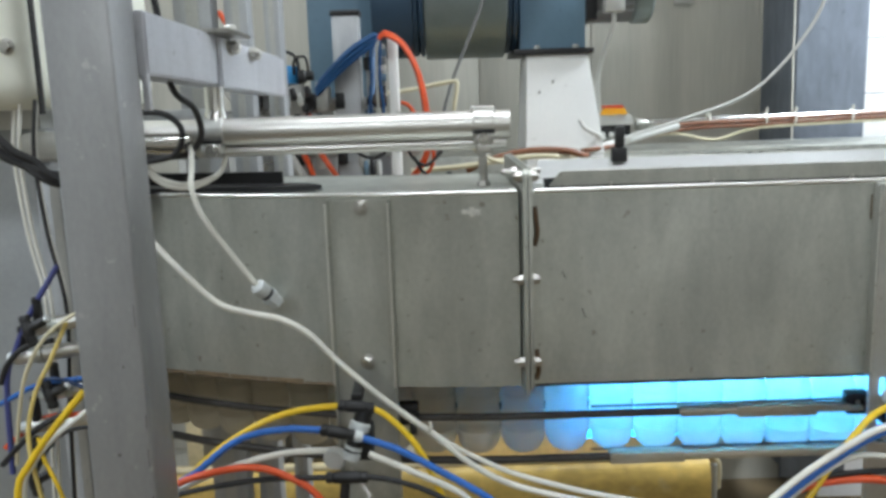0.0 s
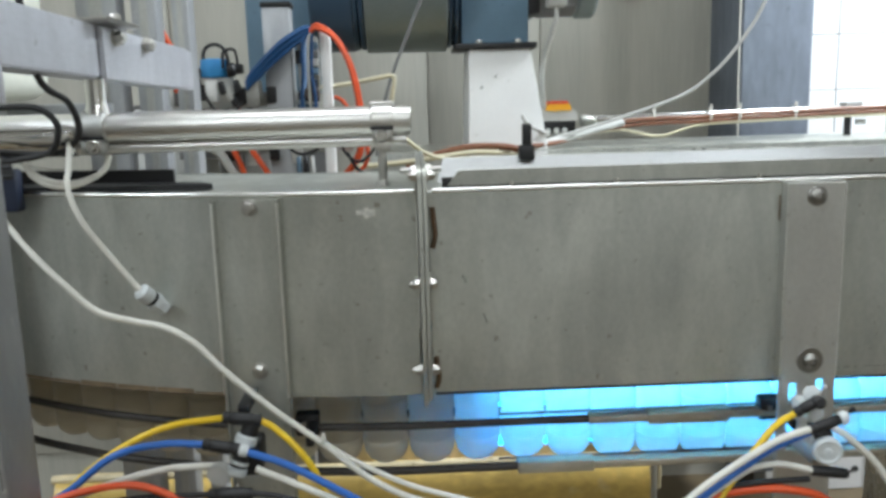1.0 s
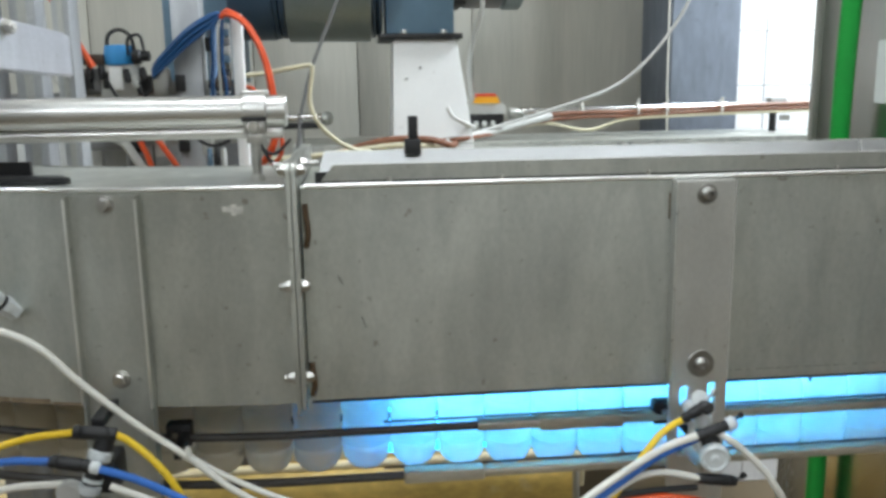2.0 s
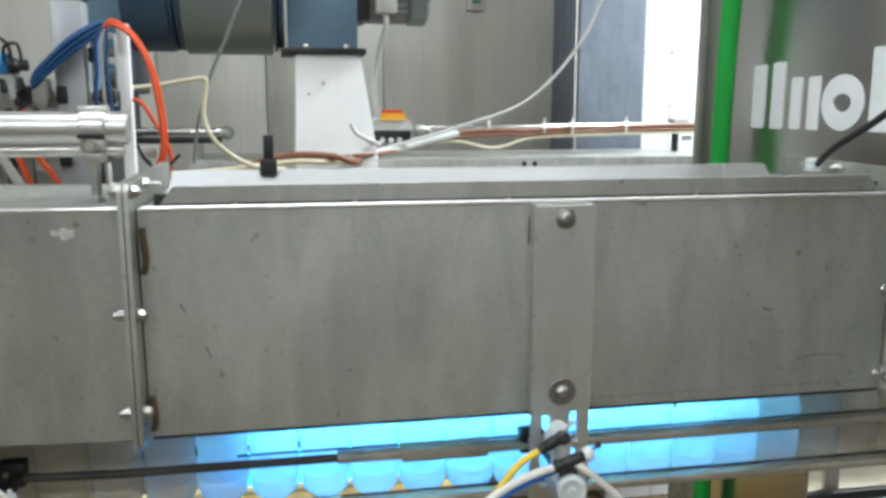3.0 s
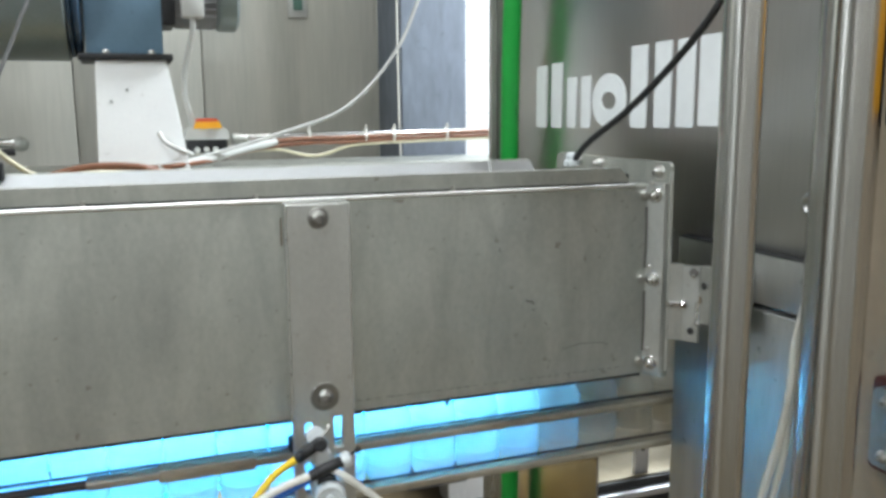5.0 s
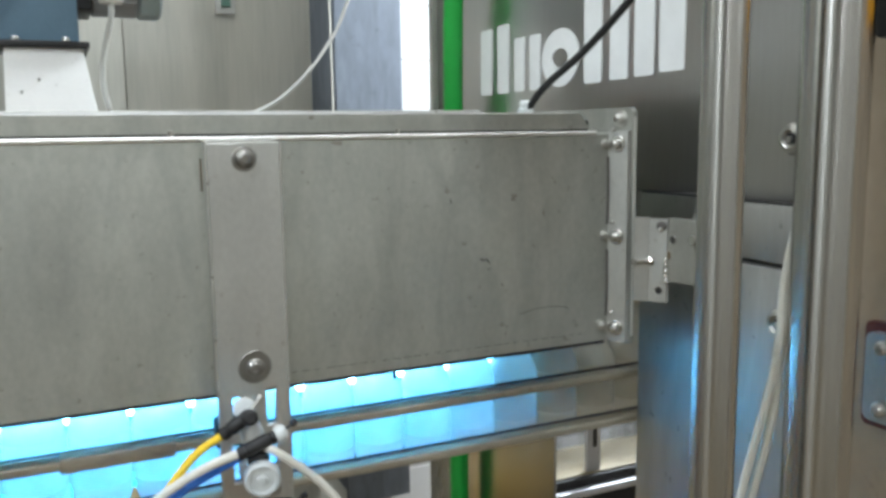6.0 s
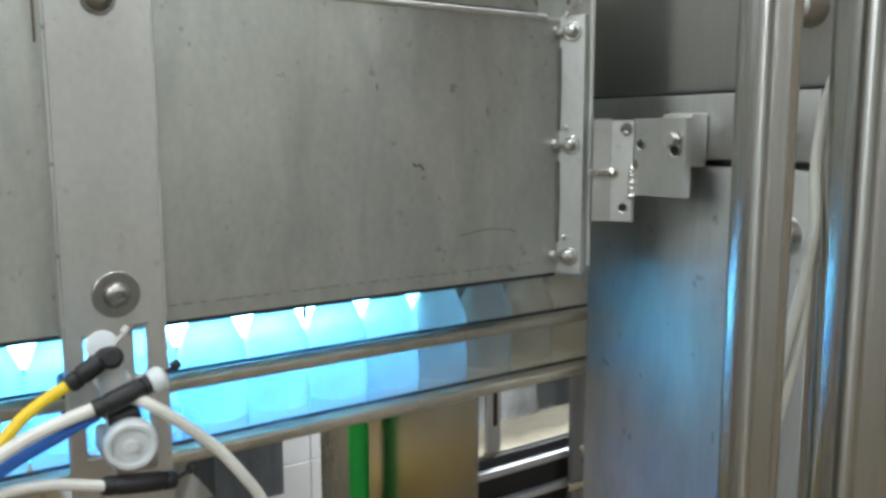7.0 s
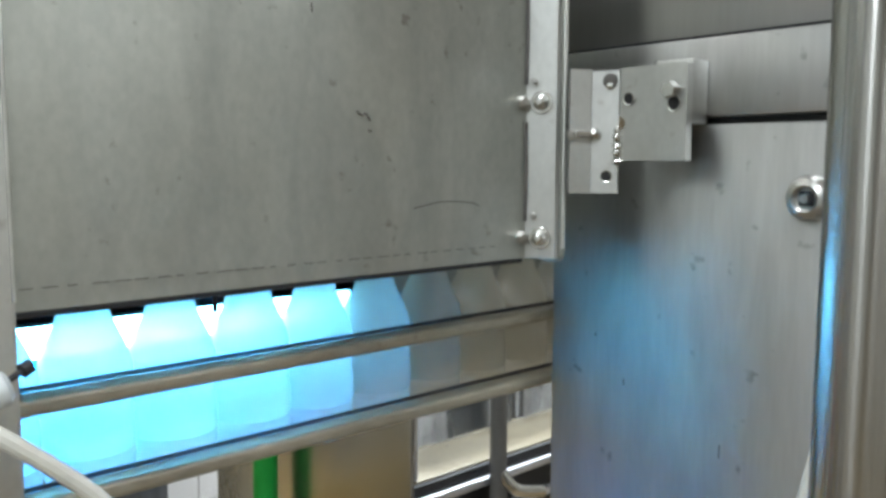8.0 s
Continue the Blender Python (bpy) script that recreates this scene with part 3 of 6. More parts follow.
part("neck_guide", arc_strip(bmesh.new(), RP - 0.02, RP - 0.099, 1.134, 1.137, 0.2, A1, 40), BLACK, bend)
part("neck_guide", arc_strip(bmesh.new(), RP - 0.131, RP - 0.222, 1.134, 1.137, 0.2, A1, 40), BLACK, bend)
part("guide_sheet", arc_strip(bmesh.new(), RP - 0.166, RP - 0.168, 1.012, 1.12, 1.0, A1, 40), DIRTY_SHEET, bend, "dirty cream plastic sheet behind the bottles")
# Bright bead that draws the highlight along the bend's upper edge.
part("edge_trim", hose(bmesh.new(), [arc_pt(RP, 0.3 + (A1 - 0.3) * i / 24, ZT - 0.0003) for i in range(25)], 0.0022, 12, 2), EDGE, bend)
fb = flange(bend, 0.1175, 0.8555, 1.3545, 1.112)
for zz in (1.239, 1.15):
    part("bolt", hex_bolt(bmesh.new(), (0.1173, 0.866, zz), (-1, 0, 0), 0.0055, 0.005, 0.007, 0.006), BOLT, fb)
part("bolt", hex_bolt(bmesh.new(), (0.1173, 0.872, 1.346), (-1, 0, 0), 0.0055, 0.005, 0.007, 0.004), BOLT, fb)
part("bolt", hex_bolt(bmesh.new(), (0.1173, 0.92, 1.347), (-1, 0, 0), 0.0055, 0.005, 0.007, 0.012), BOLT, fb)

# pale chalky smear on the bend sheet
for k, (za, zb, aa, ab) in enumerate(((1.3055, 1.3125, 2.5, 2.95), (1.304, 1.3145, 2.85, 3.15), (1.3075, 1.312, 3.1, 3.6))):
    part("smear", arc_strip(bmesh.new(), RP + 0.0003 + 0.0001 * k, RP + 0.0001, za, zb, aa, ab, 4), CHALK, bend, "pale chalky smear")

part("pin", cyl(bmesh.new(), (0.655, 0.907, 1.133), (0.655, 0.907, 1.1035), 0.0016, 10), BLACK, straight, "short black pin")

# broken row of stitch marks above the hem
for k in range(34):
    xx = X0 + 0.37 + 0.0105 * k + random.uniform(-0.001, 0.001)
    part("stitch", boxed(xx, xx + random.uniform(0.003, 0.008), YP - 0.0007, YP - 0.0001, ZB + 0.0099, ZB + 0.0103), MARK, straight)

# mounting strap on the bend, a shallow tray with turned edges
sb = bmesh.new()
a0s, a1s = 8.1, 11.7
edge = [(a0s - 0.16, 0.003), (a0s - 0.15, 0.011), (a0s - 0.02, 0.011), (a0s + 0.02, 0.005)] + [(a0s + (a1s - a0s) * k / 6, 0.005) for k in range(1, 6)] + [(a1s - 0.02, 0.005), (a1s + 0.02, 0.011), (a1s + 0.15, 0.011), (a1s + 0.16, 0.003)]
ring_faces(sb, [[sb.verts.new(arc_pt(r, a, z)) for r, z in ((RP + up, 0.93), (RP + 0.001, 0.93), (RP + 0.001, 1.325), (RP + up, 1.325))] for a, up in edge])
bmesh.ops.recalc_face_normals(sb, faces=sb.faces)
s0 = part("mounting_plate", sb, STEEL, bend, "bent steel mounting strap with turned-up edges")
for sa in (a0s - 0.13, a1s + 0.13):
    part("rim", hose(bmesh.new(), [arc_pt(RP + 0.0112, sa, 1.12), arc_pt(RP + 0.0112, sa, 1.22), arc_pt(RP + 0.0112, sa, 1.322)], 0.0013, 8, 2), EDGE, s0, "rim coloured bright for its highlight")
stain_a = 0.4
while stain_a < 46:
    step = random.uniform(1.2, 3.0)
    if stain_a > a1s + 0.2:
        part("stain", arc_strip(bmesh.new(), RP + 0.0004, RP + 0.0001, ZB - 0.0019, ZB + random.uniform(0.0006, 0.0042), stain_a, stain_a + step * 0.97, 4), STAIN, bend, "brown stain along the lower edge")
    stain_a += step
for zz in (1.317, 1.147):
    p = Vector(arc_pt(RP + 0.005, 9.7, zz))
    part("bolt", hex_bolt(bmesh.new(), p, p - Vector((CX, CY, zz)), 0.0065, 0.0055, 0.0085, 0.002), BOLT, s0)


# ---- guide rails ----
def rail_arc(r, z, a0=1.6, a1=A1, n=14):
    return [arc_pt(r, a0 + (a1 - a0) * i / n, z) for i in range(n + 1)][::-1]


def guide_rail(z, y, rr):
    t = thing("guide_rail", "rounded flat steel guide rail along the bottle row", "rail", "guide rails")
    part("bar", prism(bmesh.new(), rounded(y - 0.0065, y + 0.0095, z - 0.005, z + 0.0045, 0.003, 5), 0.3, 1.6, "x"), RAIL, t)
    part("bent_bar", hose(bmesh.new(), rail_arc(CY - y, z) + [(0.1, y, z), (0.2, y, z), (0.2998, y, z)], rr * 0.8, 12, 3), DARK_RAIL, t, "dark bent rail")
    return t


r_mid = guide_rail(1.0638, 0.932, 0.0056)
r_low = guide_rail(1.0112, 0.932, 0.006)
for rail, rz in ((r_mid, 1.0638), (r_low, 1.0112)):
    # Added strip that draws the blue light lying along the rail tops.
    part("lit_strip", boxed(0.2, 1.6, 0.9398, 0.941, rz + 0.0046, rz + 0.0072, 0.0002), LIT_STRIP, rail, "added thin milky strip for the blue light on the rail")
guide_rail(1.037, 1.037, 0.0064)
guide_rail(1.0115, 1.036, 0.0042)
part("sleeve", boxed(0.365, 0.457, 0.9235, 0.9425, 1.0565, 1.0702, 0.002), RAIL, r_mid, "short joining sleeve")
part("sleeve", boxed(0.22, 0.306, 0.9235, 0.9425, 1.0045, 1.018, 0.002), RAIL, r_low, "short joining sleeve")


def rail_holder(x, y, z):
    t = thing("rail_holder", "black plastic guide rail holder", "clamp", "rail holders")
    bm = boxed(x - 0.013, x + 0.013, y - 0.006, y + 0.012, z - 0.013, z + 0.013, 0.003)
    part("body", bm, BLACK, t)
    part("arm", boxed(x + 0.004, x + 0.012, y - 0.05, y - 0.006, z - 0.006, z + 0.006, 0.001), BLACK, t)
    part("screw", hex_bolt(bmesh.new(), (x - 0.003, y - 0.006, z + 0.003), (0, -1, 0), 0.003, 0.002, 0), BOLT, t)


rail_holder(0.505, 0.932, 1.068)

# ---- blue inspection light ----
light = thing("inspection_light", "blue backlight panel behind the bottles, switched on", "lamp")
part("housing", boxed(0.165, 0.855, 1.053, 1.09, 0.983, 1.117, 0.002), mat("matt_black_housing", (0.008, 0.008, 0.008), 0.9, 0, 0.2, 20, 0.1, 120, spec=0.05), light)
# Added plate; its unseen length stops hall light from behind the bottles.
part("blocking_plate", boxed(0.8555, 1.7, 1.056, 1.06, 0.985, 1.125, 0.001), STEEL_DULL, light, "added dull steel plate blocking light behind the last bottles")
part("diffuser", boxed(0.186, 0.85, 1.0495, 1.0528, 0.985, 1.078), BACKLIGHT, light)
part("lamp_tube", cyl(bmesh.new(), (0.212, 1.0385, 1.0735), (0.835, 1.0385, 1.0735), 0.0105, 16), BACK_TUBE, light, "bright white-blue lamp tube")

# Added lip that keeps the tube's light off the housing above it.
part("light_stop", boxed(0.2, 0.845, 1.0275, 1.0528, 1.0847, 1.087, 0.0006), BLACK, light, "added black lip keeping lamp light off the housing")

# Unseen box, added to keep hall light off the last bottles.
part("light_block", boxed(0.99, 1.7, 0.905, 1.06, 1.14, 1.3, 0.002), STEEL_DULL, light, "unseen box keeping light off the bottles inside the cabinet")

# ---- bottles ----
PITCH, RB, YROW = 0.0545, 0.02725, 1.0
prof = [(0.010, 0.0006), (0.0165, 0.0026), (0.0212, 0.0064), (0.0245, 0.0115), (0.0264, 0.018), (RB, 0.0255), (RB, 0.0297), (0.0263, 0.0306), (0.0263, 0.0312), (RB, 0.0322), (RB, 0.045), (0.0271, 0.0485), (0.0266, 0.053), (0.026, 0.057), (0.0263, 0.0605), (0.0268, 0.064), (0.0271, 0.068), (RB, 0.072),
        (RB, 0.0775), (0.0262, 0.0782), (0.0262, 0.0788), (RB, 0.0796), (0.0267, 0.083), (0.0254, 0.088), (0.0235, 0.0935), (0.021, 0.099), (0.0182, 0.105), (0.0156, 0.1115), (0.0138, 0.1196)]
neck_prof = [(0.0138, 0.1196), (0.0124, 0.1232), (0.0118, 0.128), (0.0118, 0.1418), (0.0118, 0.145), (0.0118, 0.157), (0.0105, 0.157)]
ZBASE = 0.995
spots = [(0.1805 + PITCH * (20 - i), YROW, 0.0) for i in range(22)]
ang = PITCH / (CY - YROW) * 180 / math.pi
first = (0.1185 - spots[-1][0] + PITCH) / (CY - YROW) * 180 / math.pi
spots += [arc_pt(CY - YROW, first + ang * i, 0.0) for i in range(15)]
master = thing("bottle", "frosted plastic bottle hanging in the air conveyor", "bottle", "bottles in the row")
part("body", lathe(bmesh.new(), prof, (0, 0, 0), (0, 0, 1), 32, False), BOTTLE, master, "", 60)
part("neck", lathe(bmesh.new(), neck_prof, (0, 0, 0), (0, 0, 1), 24, False), BOTTLE, master, "", 60)
part("base", lathe(bmesh.new(), [(0.003, 0.003), (0.007, 0.0018), (0.010, 0.0006)], (0, 0, 0), (0, 0, 1), 32, False), BOTTLE, master, "", 60)
part("neck_ring", lathe(bmesh.new(), [(0.0119, 0.1424), (0.0165, 0.1426), (0.0165, 0.1445), (0.0119, 0.1448)], (0, 0, 0), (0, 0, 1), 24, False), BOTTLE, master)
for i, (bx, by, _) in enumerate(spots):
    m = pose(bx, by + random.uniform(-0.001, 0.001), ZBASE - 0.014 * min(1, max(0, (bx - 0.25) / 0.3)) + random.uniform(-0.0008, 0.0008), 0, random.uniform(-0.8, 0.8), random.uniform(0, 360))
    if i == 0:
        master.matrix_world = m
    else:
        copy_thing(master, m)

# ---- filler cabinet ----
XC = 0.957
cab = thing("machine_cabinet", "tall brushed stainless steel machine cabinet", "cabinet")
part("upper_panel", boxed(XC, XC + 0.03, 0.69, 1.4595, 1.2685, 2.3, 0.002), STEEL_BRUSHED, cab)
part("rear_panel", boxed(XC, XC + 0.004, 1.102, 1.517, FZ, 1.2665, 0.003), LOWER_STEEL, cab)
part("rear_panel", boxed(XC + 0.008, XC + 0.03, 0.912, 1.101, 1.14, 1.2665, 0.002), STEEL_BRUSHED, cab)
part("cross_strip", boxed(XC - 0.016, XC + 0.02, 0.69, 0.911, 1.2155, 1.2665, 0.002), DOOR_STEEL, cab)
part("lower_door", boxed(XC - 0.016, XC + 0.02, 0.69, 0.911, FZ, 1.2105, 0.002), DOOR_STEEL, cab)
part("joint", boxed(XC - 0.0152, XC - 0.0004, 0.6905, 0.9105, 1.2667, 1.268), BLACK, cab, "dark joint")
part("recess", boxed(XC - 0.004, XC + 0.018, 0.69, 0.911, 1.2106, 1.2154), BLACK, cab)
part("corner_trim", boxed(XC - 0.008, XC + 0.01, 1.46, 1.4755, 1.2705, 2.3, 0.003), STEEL, cab)
part("side_panel", boxed(XC, XC + 0.03, 0.42, 0.689, FZ, 2.3, 0.003), TAN_PANEL, cab, "warm tan painted side panel")
part("front_panel", boxed(XC, XC + 0.8, 0.39, 0.4195, FZ, 2.3, 0.003), STEEL_BRUSHED, cab)
part("roof", boxed(XC, XC + 0.8, 0.42, 1.484, 2.3005, 2.33, 0.003), STEEL_BRUSHED, cab)
part("back_panel", boxed(XC + 0.76, XC + 0.8, 0.42, 0.7, FZ, 2.3, 0.003), STEEL_BRUSHED, cab)


def quarter_lock(y, z, inset=0.016, back=0.0):
    x = XC - inset
    lk = lathe(bmesh.new(), [(0.0135, -back), (0.0135, 0.006), (0.0115, 0.0095), (0.008, 0.011), (0.0065, 0.0095), (0.0065, 0.007)], (x, y, z), (0, y, z), 28)
    o = part("lock", lk, BOLT, cab, "round quarter-turn lock")
    part("lock_core", cyl(bmesh.new(), (x - 0.0075, y, z), (x - 0.0115, y, z), 0.0028, 8), BOLT, o)
    part("lock_slot", boxed(x - 0.0078, x - 0.0072, y - 0.0045, y + 0.0045, z - 0.0045, z + 0.0045), BLACK, o)


quarter_lock(0.7118, 1.1648)
quarter_lock(0.7105, 1.323, 0.012, 0.0118)


for yy, zz, hh in ((0.868, 1.06, 0.003), (0.842, 1.03, 0.005), (0.765, 1.0, 0.009)):
    part("drip", boxed(XC - 0.0164, XC - 0.0161, yy, yy + 0.0008, zz - hh, zz), MARK, cab, "dark dried drip")

# white company mark, as plain bars
def mark(y0, y1, z0, z1, r=0.004):
    part("logo_bar", prism(bmesh.new(), rounded(y1, y0, z0, z1, r, 3), XC - 0.0012, XC - 0.0002, "x"), SIGN_WHITE, cab, "white painted logo bar")


for ya, yb, za, zb in ((1.304, 1.271, 1.384, 1.476), (1.254, 1.222, 1.384, 1.478), (1.206, 1.180, 1.385, 1.456), (1.166, 1.140, 1.385, 1.456),
                       (1.041, 1.006, 1.387, 1.488), (0.990, 0.957, 1.388, 1.489), (0.946, 0.913, 1.389, 1.489), (0.905, 0.866, 1.391, 1.49)):
    mark(ya, yb, za, zb, 0.003)


def logo_ring(y, z, ry, rz, w):
    """Flat painted ring on the cabinet sheet."""
    bm = bmesh.new()
    rings = []
    for i in range(32):
        c, s = math.cos(2 * math.pi * i / 32), math.sin(2 * math.pi * i / 32)
        rings.append([bm.verts.new(p) for p in ((XC - 0.0002, y + ry * c, z + rz * s), (XC - 0.0012, y + ry * c, z + rz * s), (XC - 0.0012, y + (ry - w) * c, z + (rz - w) * s), (XC - 0.0002, y + (ry - w) * c, z + (rz - w) * s))])
    ring_faces(bm, rings + rings[:1], False)
    bmesh.ops.recalc_face_normals(bm, faces=bm.faces)
    part("logo_ring", bm, SIGN_WHITE, cab, "white painted logo ring")


logo_ring(1.0935, 1.4215, 0.042, 0.0355, 0.024)
logo_ring(0.848, 1.475, 0.016, 0.0155, 0.0035)
part("logo_bar", prism(bmesh.new(), rounded(0.842, 0.854, 1.469, 1.481, 0.003, 3), XC - 0.0012, XC - 0.0002, "x"), SIGN_WHITE, cab, "white painted logo bar")

# ---- welded angle bracket on the cabinet ----
br = thing("mounting_bracket", "welded steel angle bracket bolted to the cabinet strip", "bracket")
part("block", boxed(0.921, 0.9405, 0.782, 0.81, 1.2105, 1.2515, 0.0015), STRAP, br)
part("plate", prism(bmesh.new(), [(0.9096, 0.8284), (0.9134, 0.781), (0.9208, 0.7815), (0.917, 0.829)], 1.187, 1.248, "z"), STRAP, br)
part("angle_web", prism(bmesh.new(), [(0.9008, 0.8449), (0.9092, 0.8292), (0.9134, 0.8312), (0.905, 0.8468)], 1.165, 1.2465, "z"), STRAP, br)
part("angle_leg", prism(bmesh.new(), [(0.8884, 0.8534), (0.9006, 0.8451), (0.9032, 0.8485), (0.891, 0.857)], 1.165, 1.2475, "z"), STRAP, br)
for wy, wz, wr in ((0.8295, 1.1868, 0.0038), (0.8299, 1.1922, 0.0034), (0.8294, 1.1972, 0.0039), (0.8298, 1.2025, 0.0033), (0.8296, 1.2068, 0.0028)):
    part("weld", lathe(bmesh.new(), [(0.001, -0.0032), (wr * 0.85, -0.0018), (wr, 0), (wr * 0.8, 0.0018), (0.001, 0.003)], (0.9088, wy, wz), (0.9088 - 0.2, wy, wz + 1), 10), CHROME, br, "bright weld bead")
part("stain", lathe(bmesh.new(), [(0.0055, 0), (0.0045, 0.001)], (0.9105, 0.8292, 1.2115), (0.8, 0.8292, 1.2115), 12), STAIN, br, "brown heat stain")
for hx, hy, hz, hr, nx in ((0.9054, 0.8355, 1.1765, 0.0034, -0.87), (0.9098, 0.8215, 1.2275, 0.0037, -1), (0.9122, 0.789, 1.2232, 0.0044, -1)):
    hd_ = Vector((nx, -math.sqrt(1 - nx * nx), 0))
    hc = Vector((hx, hy, hz))
    hole = part("hole", cyl(bmesh.new(), hc - hd_ * 0.002, hc + hd_ * 0.0006, hr, 18), BLACK, br)
    part("burr", lathe(bmesh.new(), [(hr, 0.0004), (hr + 0.0008, 0.0004), (hr + 0.0006, 0.0011), (hr, 0.0009)], hc, hc + hd_, 18, False), CHROME, hole, "bright drilled edge")
part("bolt", hex_bolt(bmesh.new(), (0.9122, 0.789, 1.2305), (-1, 0, 0.1), 0.0058, 0.007, 0.0), CHROME, br)
bt = part("bolt", hex_bolt(bmesh.new(), (0.9036, 0.8412, 1.2045), (-0.9, 0.3, 0), 0.0042, 0.0045, 0.0), CHROME, br)
part("shank", cyl(bmesh.new(), (0.9, 0.8424, 1.2045), (0.8865, 0.8475, 1.2045), 0.0024, 12, 0.0005), CHROME, bt)
part("bolt", hex_bolt(bmesh.new(), (0.8895, 0.8545, 1.204), (-0.57, -0.82, 0), 0.0035, 0.004, 0.0), BOLT, br)
part("slug", lathe(bmesh.new(), [(0.0052, 0), (0.0045, 0.002), (0.002, 0.0028)], (0.9065, 0.8345, 1.2398), (0.88, 0.82, 1.2398), 14), MARK, br, "dark scorched tack weld")
part("tack", lathe(bmesh.new(), [(0.0025, 0), (0.0022, 0.0012), (0.001, 0.0018)], (0.9052, 0.8338, 1.2365), (0.88, 0.82, 1.2365), 10), CHROME, br)

# ---- guard posts in front of the cabinet ----
def guard_post(x, y, r):
    t = thing("guard_post", "round stainless steel guard post standing on the floor", "post", "guard posts")
    part("tube", cyl(bmesh.new(), (x, y, FZ + 0.02), (x, y, 2.35), r, 40), POST, t)
    part("foot", cyl(bmesh.new(), (x, y, FZ), (x, y, FZ + 0.0195), r + 0.025, 40, 0.003), STEEL_DULL, t)


guard_post(0.7742, 0.617, 0.0150)
guard_post(0.8749, 0.6174, 0.0236)

# handle and warning lamp on the side panel beside the posts
hd = thing("door_handle", "dark red-framed steel door handle on the cabinet", "handle")
part("frame", prism(bmesh.new(), rounded(0.598, 0.641, 1.098, 1.182, 0.006), XC - 0.006, XC - 0.0005, "x"), mat("dark_red_plastic", (0.12, 0.03, 0.02), 0.4), hd)
part("grip", prism(bmesh.new(), rounded(0.605, 0.634, 1.105, 1.175, 0.006), XC - 0.014, XC - 0.006, "x"), STEEL_DULL, hd)
for zz in (1.116, 1.164):
    part("screw", socket_bolt(bmesh.new(), (XC - 0.0142, 0.6195, zz), (-1, 0, 0), 0.005, 0.004, 0.006), BOLT, hd)
sw = thing("safety_switch", "black and yellow safety switch on the cabinet", "switch")
part("body", boxed(XC - 0.04, XC - 0.0005, 0.592, 0.622, 1.395, 1.56, 0.003), BLACK, sw)
part("cover", boxed(XC - 0.045, XC - 0.0005, 0.555, 0.5915, 1.405, 1.56, 0.003), ORANGE, sw)


# ---- hoses and cables: one function for each ----
def hose_thing(name, label, category, pts, r, material, group="", seg=10):
    bm = hose(bmesh.new(), pts, r, seg)
    return tagged(part(name, bm, material), label, category, group)


hose_thing("green_hose", "thick bright green hose down the cabinet front", "hose", [(0.93, 1.34, FZ + 0.02), (0.93, 1.339, 0.6), (0.93, 1.338, 1.05), (0.927, 1.34, 1.33), (0.922, 1.318, 1.6), (0.92, 1.26, 2.0), (0.95, 1.23, 2.29)], 0.0145, GREEN, seg=16)
hose_thing("black_cable", "black cable rising from the duct lid to the cabinet", "cable", [(0.818, 0.94, 1.352), (0.823, 0.915, 1.375), (0.84, 0.873, 1.406), (0.852, 0.83, 1.44), (0.862, 0.785, 1.48), (0.868, 0.755, 1.515), (0.9, 0.73, 1.6), (0.952, 0.72, 1.68)], 0.0036, RUBBER)
cg = thing("cable_gland", "white cable gland on the duct end", "gland")
part("nut", lathe(bmesh.new(), [(0.009, 0), (0.009, 0.005), (0.0075, 0.006)], (0.8175, 0.941, 1.3492), (0.8175, 0.941, 2), 6), CLEAR_PLASTIC, cg)
part("cap", lathe(bmesh.new(), [(0.0072, 0.006), (0.0072, 0.011), (0.005, 0.014)], (0.8175, 0.941, 1.3492), (0.8175, 0.941, 2), 16), CLEAR_PLASTIC, cg)
hose_thing("grey_cable", "grey cable hanging slack behind the guard post", "cable", [(0.888, 0.6435, 1.29), (0.8745, 0.6465, 1.25), (0.8625, 0.6425, 1.215), (0.8545, 0.6365, 1.183), (0.852, 0.6405, 1.145), (0.8485, 0.648, 1.105), (0.846, 0.6555, 1.07), (0.845, 0.666, 1.02), (0.846, 0.68, 0.95), (0.86, 0.7, 0.8), (0.9, 0.72, 0.5)], 0.0034, WHITE_HOSE, "cabinet cables")
hose_thing("grey_cable", "grey cable hanging slack behind the guard post", "cable", [(0.888, 0.644, 1.25), (0.8745, 0.647, 1.2), (0.8625, 0.643, 1.165), (0.856, 0.6405, 1.125), (0.8535, 0.6455, 1.09), (0.8505, 0.6535, 1.05), (0.8495, 0.663, 1.005), (0.851, 0.68, 0.94), (0.865, 0.7, 0.8), (0.9, 0.71, 0.5)], 0.003, WHITE_HOSE, "cabinet cables")

# cable with its gland on the bend, and the long white cable
gl = thing("cable_gland", "white plastic cable gland screwed into the duct bend", "gland")
ga, gd = Vector((-0.169, 0.9, 1.236)), Vector((0.024, 0.026, -0.034)).normalized()
part("cap", lathe(bmesh.new(), [(0.0055, 0), (0.0088, 0.003), (0.0088, 0.014), (0.0078, 0.016)], ga, ga + gd, 20), CLEAR_PLASTIC, gl)
part("seal_ring", cyl(bmesh.new(), ga + gd * 0.0162, ga + gd * 0.0195, 0.0082, 20), BLACK, gl)
part("nut", lathe(bmesh.new(), [(0.0098, 0.0197), (0.0098, 0.027), (0.0085, 0.028), (0.0085, 0.037)], ga, ga + gd, 6), CLEAR_PLASTIC, gl)
hose_thing("white_cable", "thin white cable running into a gland on the bend", "cable", [(-0.235, 0.93, 1.385), (-0.232, 0.913, 1.36), (-0.23, 0.9, 1.342), (-0.217, 0.893, 1.31), (-0.193, 0.896, 1.272), (-0.169, 0.9, 1.236)], 0.003, WHITE_HOSE)
